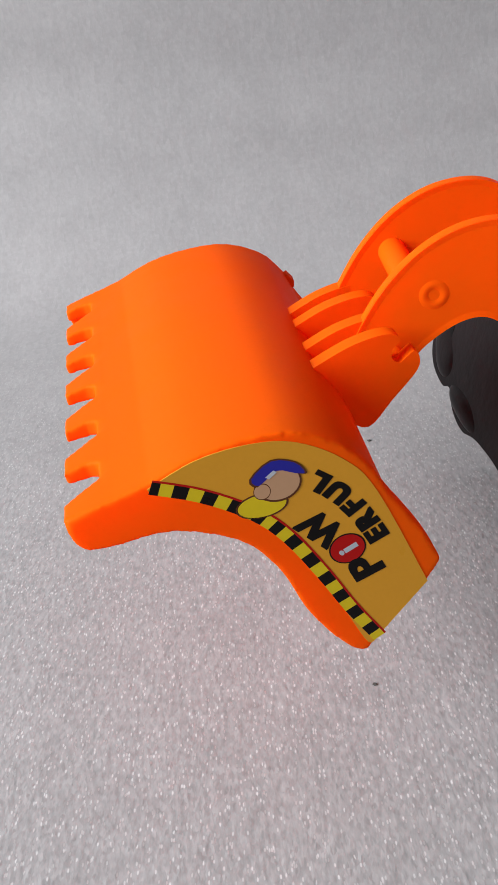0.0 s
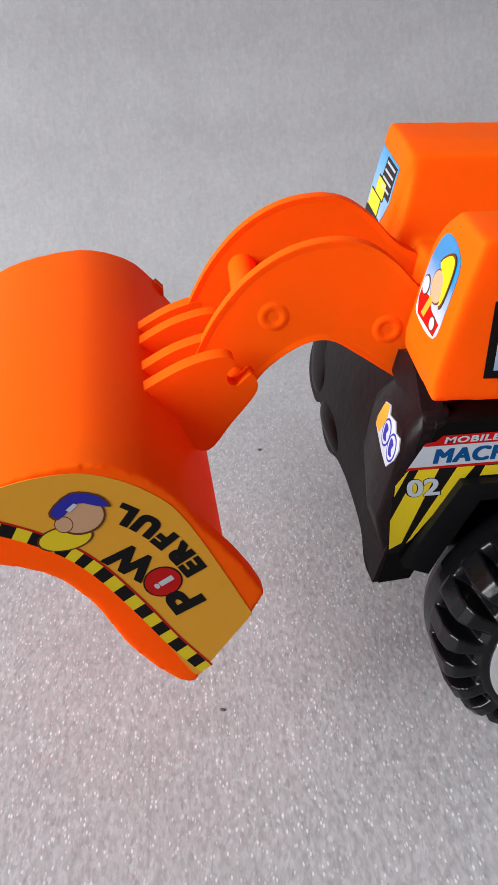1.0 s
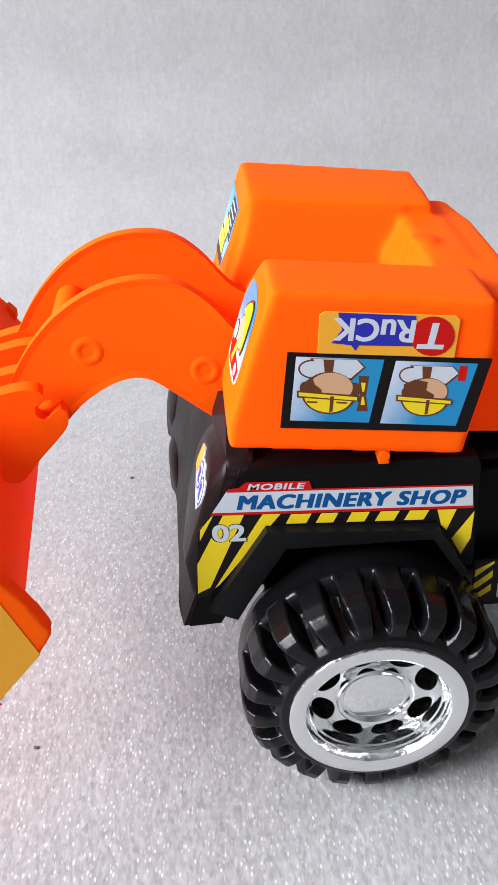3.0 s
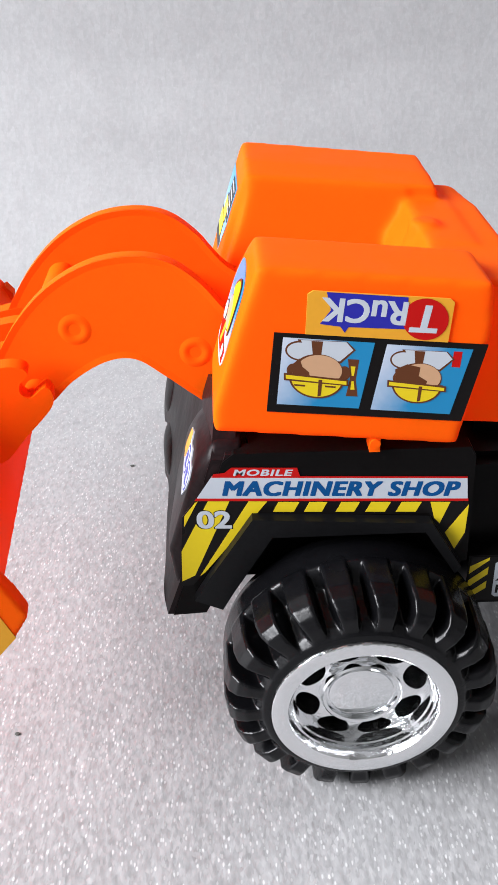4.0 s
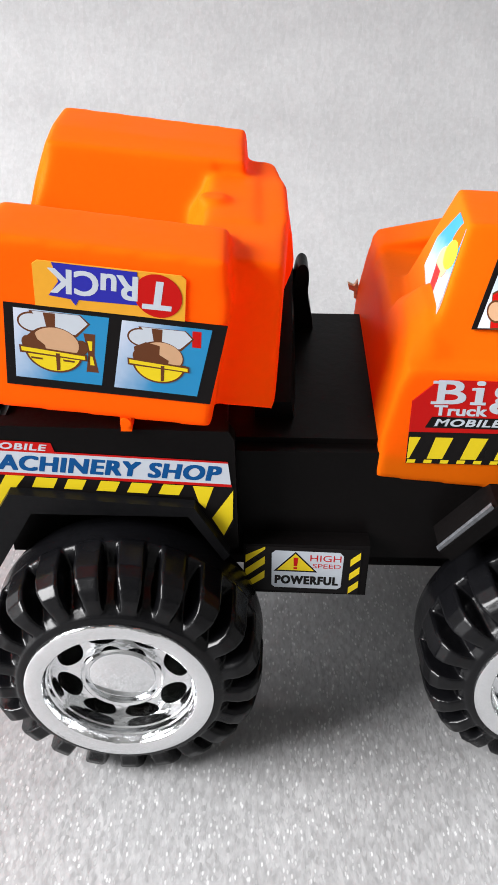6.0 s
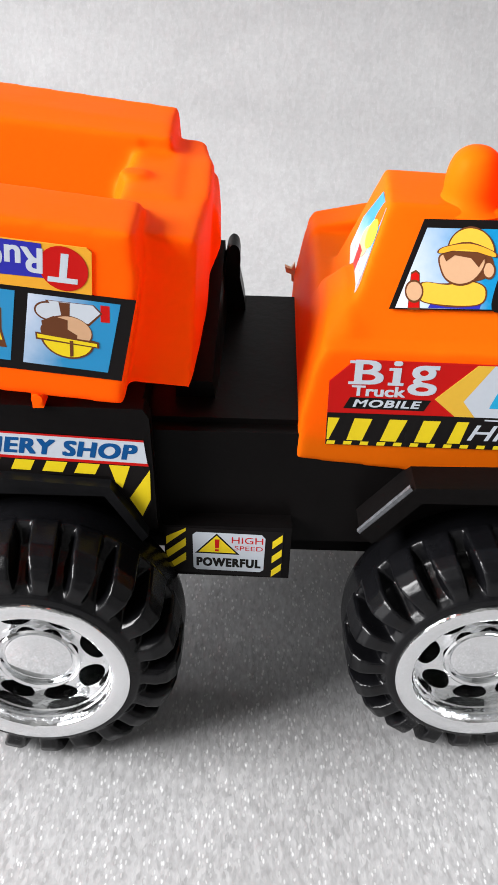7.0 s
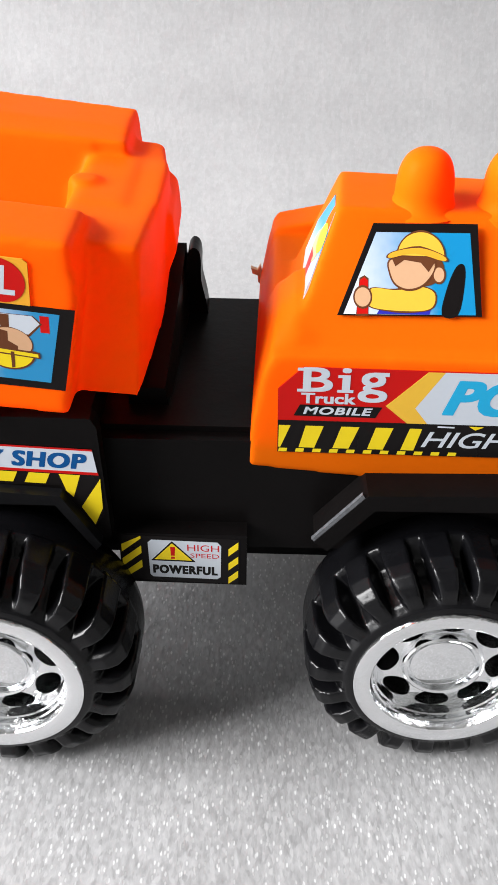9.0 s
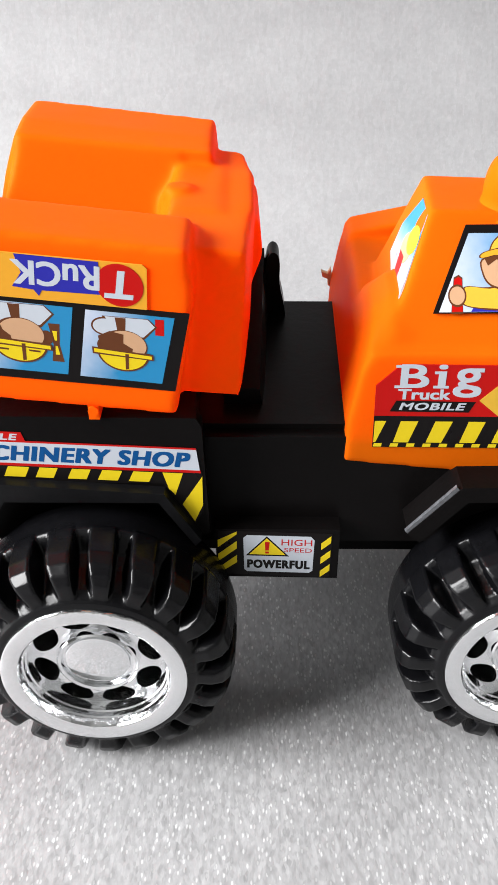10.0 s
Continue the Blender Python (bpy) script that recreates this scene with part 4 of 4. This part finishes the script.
    for y, h in ((42.6, 86.0), (35.0, 85.6)):
        decal("printed_shape", f, [z(y + u, h + v) for u, v in oval(0, 0, 3.9, 3.9)], 0.5, ST_NAVY, base)
        decal("printed_shape", f, [z(y + u, h + v) for u, v in oval(0, 0, 3.3, 3.3)], 0.9, ST_WHITE, base)
        decal("printed_shape", f, spline([z(y + 2.2, h + 1.8), z(y - 1.0, h + 1.6), z(y - 0.4, h - 0.4), z(y - 2.2, h - 1.6), z(y + 0.8, h - 2.4), z(y + 2.2, h - 0.8)], 3, True), 1.3, ST_NAVY, base)


def step_sticker():
    f = Face((0, 28.2, 0), (1, 0, -0.03), (0, 0, 1))
    base = decal("step_sticker", f, [(31.8, 45.6), (32.2, 61.0), (63.2, 61.0), (63.0, 45.2)], 0.1, ST_BLACK, toy, "black power sticker with a warning triangle")
    decal("white_panel", f, [(39.2, 47.6), (40.0, 46.8), (57.2, 46.8), (58.2, 47.6), (58.4, 58.6), (57.4, 59.8), (40.0, 59.8), (39.0, 58.8)], 0.28, ST_WHITE, base)
    decal("warning_triangle", f, [(39.6, 52.6), (51.6, 52.6), (45.4, 59.6)], 0.46, ST_BLACK, base)
    decal("warning_triangle", f, [(40.6, 53.1), (50.6, 53.1), (45.4, 58.9)], 0.62, ST_YELLOW, base)
    decal("printed_shape", f, [(45.0, 54.6), (46.0, 54.6), (46.2, 57.6), (44.9, 57.6)], 0.8, ST_RED, base)
    decal("printed_shape", f, [(45.0, 53.5), (46.0, 53.5), (46.0, 54.2), (45.0, 54.2)], 0.8, ST_RED, base)
    lettering("HIGH", f, 53.6, 57.6, 2.2, 0.46, ST_RED, base, span=8.4)
    lettering("SPEED", f, 54.0, 54.9, 1.5, 0.46, ST_RED, base, span=7.6)
    lettering("POWERFUL", f, 48.6, 49.6, 3.0, 0.46, ST_BLACK, base, span=17.2, bold=0.034, heavy=0.2, space=1.16)
    for v in (45.2, 50.2, 55.2):
        low, high = (lambda q: max(45.7, min(60.9, q))), (lambda q: max(45.3, min(60.8, q)))
        decal("stripe", f, [(32.0, low(v)), (37.2, low(v + 4.8)), (37.2, low(v + 7.4)), (32.0, low(v + 2.6))], 0.28, ST_YELLOW, base)
        decal("stripe", f, [(60.3, high(v)), (62.9, high(v + 2.6)), (62.9, high(v + 5.0)), (60.3, high(v + 2.4))], 0.28, ST_YELLOW, base)


def rear_stickers():
    f = Face((0, 24.4, 0), (1, 0, -0.028), (0, 0, 1))
    base = decal("side_sticker", f, [(69.7, 91.4), (130, 91.4), (130, 114.0), (75.2, 114.3), (69.5, 108.6)], 0.1, ST_RED, toy, "red, yellow and white lettered side sticker")
    decal("yellow_arrow", f, [(94.8, 104.8), (103.7, 113.9), (107.6, 113.9), (101.7, 104.4), (105.0, 100.3), (100.2, 100.3)], 0.28, ST_GOLD, base)
    decal("white_panel", f, [(101.7, 104.4), (107.6, 113.9), (130, 113.9), (130, 100.3), (105.0, 100.3)], 0.28, ST_WHITE, base)
    lettering("B", f, 78.4, 111.1, 6.0, 0.28, ST_WHITE, base, span=6.4, heavy=0.5)
    lettering("i", f, 84.9, 111.1, 6.0, 0.28, ST_WHITE, base, span=1.6, heavy=0.5)
    for u0, u1, v in ((73.9, 77.0, 113.8), (73.9, 77.0, 108.4), (83.2, 86.9, 108.4), (83.2, 85.4, 112.2)):
        decal("printed_shape", f, [(u0, v - 0.35), (u1, v - 0.35), (u1, v + 0.35), (u0, v + 0.35)], 0.6, ST_WHITE, base)
    lettering("g", f, 91.2, 109.4, 7.6, 0.28, ST_WHITE, base, span=6.4, heavy=0.5)
    lettering("Truck", f, 81.2, 106.3, 2.7, 0.28, ST_WHITE, base, span=12.6, bold=0.01, heavy=0.22)
    decal("black_bar", f, [(73.3, 101.6), (92.6, 101.5), (94.0, 104.4), (74.7, 104.6)], 0.28, ST_BLACK, base)
    lettering("MOBILE", f, 83.6, 103.05, 2.0, 0.46, ST_WHITE, base, span=16.2, lean=0.2, bold=0.02, heavy=0.1, space=1.12)
    decal("black_band", f, [(69.7, 91.4), (130, 91.4), (130, 100.3), (69.6, 100.3)], 0.28, ST_BLACK, base)
    for a0, a1, b0, b1 in ((69.9, 72.7, 69.9, 70.4), (76.3, 80.6, 74.8, 78.6), (84.8, 89.1, 83.0, 86.9), (93.0, 97.2, 91.4, 95.2), (101.1, 104.0, 99.4, 102.6)):
        decal("stripe", f, [(b0, 92.8), (b1, 92.8), (a1, 98.9), (a0, 98.9)], 0.46, ST_YELLOW, base)
    for k in range(11):
        x = 69.9 + 4.1 * k
        decal("stripe", f, [(x, 91.5), (x + 2.0, 91.5), (x + 2.2, 92.5), (x + 0.2, 92.5)], 0.46, ST_YELLOW, base)
    lettering("HIGH", f, 115.0, 96.0, 4.4, 0.46, ST_WHITE, base, span=21.5, lean=0.3, bold=0.01)
    decal("printed_shape", f, [(107.6, 99.4), (111.6, 99.3), (111.6, 99.7), (107.6, 99.8)], 0.46, ST_WHITE, base)
    decal("printed_shape", f, [(115.0, 99.9), (118.6, 99.8), (116.6, 98.9)], 0.46, ST_YELLOW, base)
    lettering("PO", f, 117.6, 107.2, 9.0, 0.46, ST_CYAN, base, span=19.0, lean=0.3, bold=0.02, heavy=0.75)
    up = Vector((0.0, 22.1, 27.4)) / 27.4
    f = Face((0, 26.4, 114.5 + 0.037 * 75.5), (1, 0, -0.037), up)
    def inked(pts, lift, mat):
        """A printed shape with a dark outline."""
        cx, cy = sum(p[0] for p in pts) / len(pts), sum(p[1] for p in pts) / len(pts)
        wide = []
        for x, y in pts:
            d = math.hypot(x - cx, y - cy) or 1.0
            wide.append((x + 0.38 * (x - cx) / d, y + 0.38 * (y - cy) / d))
        decal("printed_shape", f, wide, lift, ST_BROWN, w)
        decal("printed_shape", f, pts, lift + 0.12, mat, w)

    w = decal("cab_window_sticker", f, [(82.6, 6.9), (115.6, 7.5), (114.3, 23.9), (90.4, 23.4)], 0.5, ST_BLACK, toy, "black framed cab window sticker")
    decal("pane", f, [(84.0, 7.1), (114.2, 7.7), (112.6, 22.2), (91.1, 21.8)], 0.68, ST_PALE_SKY, w)
    decal("printed_shape", f, [(91.6, 7.3), (103.6, 7.5), (104.4, 9.6), (102.4, 12.0), (92.8, 9.0)], 0.86, ST_NAVY, w)
    inked([(87.0, 7.2), (89.6, 7.3), (89.4, 13.2), (88.6, 13.7), (87.6, 13.2)], 0.9, ST_RED)
    inked(spline([(89.6, 9.2), (90.4, 11.8), (96.0, 11.6), (101.0, 12.4), (104.6, 11.4), (104.2, 8.8), (100.0, 8.0), (92.0, 8.2)], 4, True), 1.2, ST_GOLD)
    inked(oval(88.3, 10.2, 1.8, 1.7), 1.5, ST_TAN)
    decal("printed_shape", f, oval(101.4, 15.6, 5.4, 3.2), 1.5, ST_BROWN, w)
    inked(oval(105.6, 14.6, 1.2, 1.3), 1.6, ST_TAN)
    inked(spline([(94.4, 16.8), (94.6, 14.4), (96.0, 12.6), (98.8, 11.9), (102.0, 12.8), (104.4, 15.4), (103.8, 17.2), (99.0, 17.6)], 4, True), 1.9, ST_TAN)
    decal("printed_shape", f, [(94.6, 17.4), (95.6, 15.8), (97.6, 17.0), (101.4, 16.6), (103.2, 15.0), (104.8, 17.0), (102.0, 18.0)], 2.3, ST_BROWN, w)
    inked(oval(101.4, 17.8, 5.3, 4.2, 0, 180), 2.5, ST_GOLD)
    inked(spline([(94.2, 17.2), (100.0, 18.2), (106.6, 17.0), (106.4, 18.0), (101.0, 19.2), (95.0, 18.3)], 4, True), 2.9, ST_AMBER)
    decal("printed_shape", f, spline([(106.4, 7.6), (107.6, 12.6), (109.6, 16.2), (111.4, 16.4), (111.6, 13.4), (110.2, 7.7)], 4, True), 0.86, ST_BLACK, w)
    f = Face((71.4, 26.4, 114.5), (-0.031, -1, 0), (10.9 / 25.7, 0.0, 1))
    z = lambda y, h: (26.4 - y, h - 114.5)
    w = decal("cab_front_sticker", f, [z(35.5, 122.6), z(48.6, 138.6), z(60.0, 138.8), z(67.0, 130.0), z(65.0, 123.4), z(50.0, 121.4)], 0.5, ST_PALE_SKY, toy, "blue printed sticker on the sloping cab front")
    decal("printed_shape", f, [z(35.8, 122.8), z(38.4, 126.0), z(62.0, 125.4), z(64.6, 123.4), z(50.0, 121.6)], 0.7, ST_GREY, w)
    decal("printed_shape", f, [z(y, h) for y, h in oval(52.0, 129.4, 6.0, 3.2)], 0.9, ST_TAN, w)
    decal("printed_shape", f, [z(y, h) for y, h in oval(49.4, 132.2, 5.4, 3.0)], 1.1, ST_YELLOW, w)
    decal("printed_shape", f, [z(47.0, 124.0), z(52.0, 123.6), z(56.0, 127.4), z(50.0, 127.8)], 1.1, ST_RED, w)


def bucket_sticker():
    f = Face(BO, BX, BZ)
    top = spline([(-67.0, 107.6), (-54.9, 112.4), (-42.1, 113.7), (-30.2, 111.4), (-18.7, 103.2), (-11.0, 91.0), (0.4, 57.2)], 5)
    low = spline([(-14.6, 41.4), (-18.0, 39.6), (-23.3, 53.4), (-29.6, 67.8), (-36.9, 82.3), (-44.2, 91.7), (-55.5, 100.6), (-66.6, 106.4)], 5)
    base = decal("bucket_sticker", f, top + low, 0.12, ST_AMBER, toy, "amber bucket sticker with hazard edge and upside-down lettering")
    edge = spline([(-16.3, 39.8), (-23.3, 53.4), (-29.6, 67.8), (-36.9, 82.3), (-44.2, 91.7), (-55.5, 100.4), (-67.0, 106.2)], 8)
    inner = []
    for k, p in enumerate(edge):
        a, b = edge[max(k - 1, 0)], edge[min(k + 1, len(edge) - 1)]
        t = Vector((b[0] - a[0], b[1] - a[1])).normalized()
        inner.append((p[0] + t.y * 3.6, p[1] - t.x * 3.6))
    n = len(edge)
    line = [(p[0] + 1.16 * (q[0] - p[0]), p[1] + 1.16 * (q[1] - p[1])) for p, q in zip(edge, inner)]
    decal("red_line", f, line + edge[::-1], 0.3, ST_RED, base)
    step = n / 24
    for k in range(24):
        a, b = int(k * step), min(int((k + 1) * step), n - 1)
        decal("stripe", f, [edge[a], edge[b], inner[b], inner[a]], 0.48, ST_YELLOW if k % 2 == 0 else ST_BLACK, base)
    along = 113.5
    lettering("P", f, -16.0, 67.6, 8.6, 0.3, ST_BLACK, base, turn=along - 4, wide=1.25, bold=0.02, heavy=0.9)
    lettering("W", f, -26.6, 83.6, 7.8, 0.3, ST_BLACK, base, turn=along + 16, wide=1.02, bold=0.02, heavy=0.8)
    decal("red_disc", f, oval(-20.6, 75.2, 5.0, 5.0), 0.3, ST_BLACK, base)
    decal("red_disc", f, oval(-20.6, 75.2, 4.6, 4.6), 0.48, ST_RED, base)
    lettering("i", f, -20.4, 75.0, 5.4, 0.66, ST_WHITE, base, turn=along, wide=1.4, bold=0.03)
    for ch, u, v, tr in (("E", -12.2, 77.6, 112), ("R", -14.6, 83.0, 116), ("F", -17.4, 88.4, 122), ("U", -20.8, 93.6, 130), ("L", -25.2, 98.2, 138)):
        lettering(ch, f, u, v, 5.6, 0.3, ST_BLACK, base, turn=tr, wide=1.1, bold=0.03, heavy=0.9)
    shapes = ((oval(-40.6, 95.2, 6.2, 3.4), ST_YELLOW), (oval(-35.8, 100.8, 5.5, 4.9), ST_TAN), (oval(-40.0, 99.4, 2.0, 2.2), ST_TAN),
              (spline([(-42.0, 103.8), (-36.6, 107.6), (-31.0, 105.8), (-28.8, 102.2), (-31.4, 102.8), (-35.6, 104.6), (-40.4, 101.4)], 3, True), ST_NAVY))
    for k, (pts, ink) in enumerate(shapes):
        cx, cy = sum(p[0] for p in pts) / len(pts), sum(p[1] for p in pts) / len(pts)
        decal("printed_shape", f, [(x + 0.09 * (x - cx), y + 0.13 * (y - cy)) for x, y in pts], 0.48 + 0.3 * k, ST_BROWN, base)
        decal("printed_shape", f, pts, 0.6 + 0.3 * k, ink, base)
    decal("printed_shape", f, [(-38.6, 103.4), (-36.4, 104.9), (-35.6, 104.2), (-37.8, 102.6)], 1.8, ST_WHITE, base)


SEAT["now"] = front_seat
fender_sticker()
window_sticker()
end_stickers()
step_sticker()
SEAT["now"] = rear_seat
rear_stickers()
SEAT["now"] = None
bucket_sticker()


def specks():
    for x, y, k in ((-97.5, 24.4, 1.0), (-75.0, 169.3, 1.2)):
        bm = bmesh.new()
        bmesh.ops.create_icosphere(bm, subdivisions=1, radius=0.5 * k)
        rnd = random.Random(int(x))
        place(bm, lambda c: (x + c.x * (1.6 + rnd.random() * 0.5), y + c.y * (1 + rnd.random()), -2.95 + c.z * 0.5))
        part("dust_speck", bm, DUST, None, "tiny dark grey speck of dust on foam", category="dust")


specks()
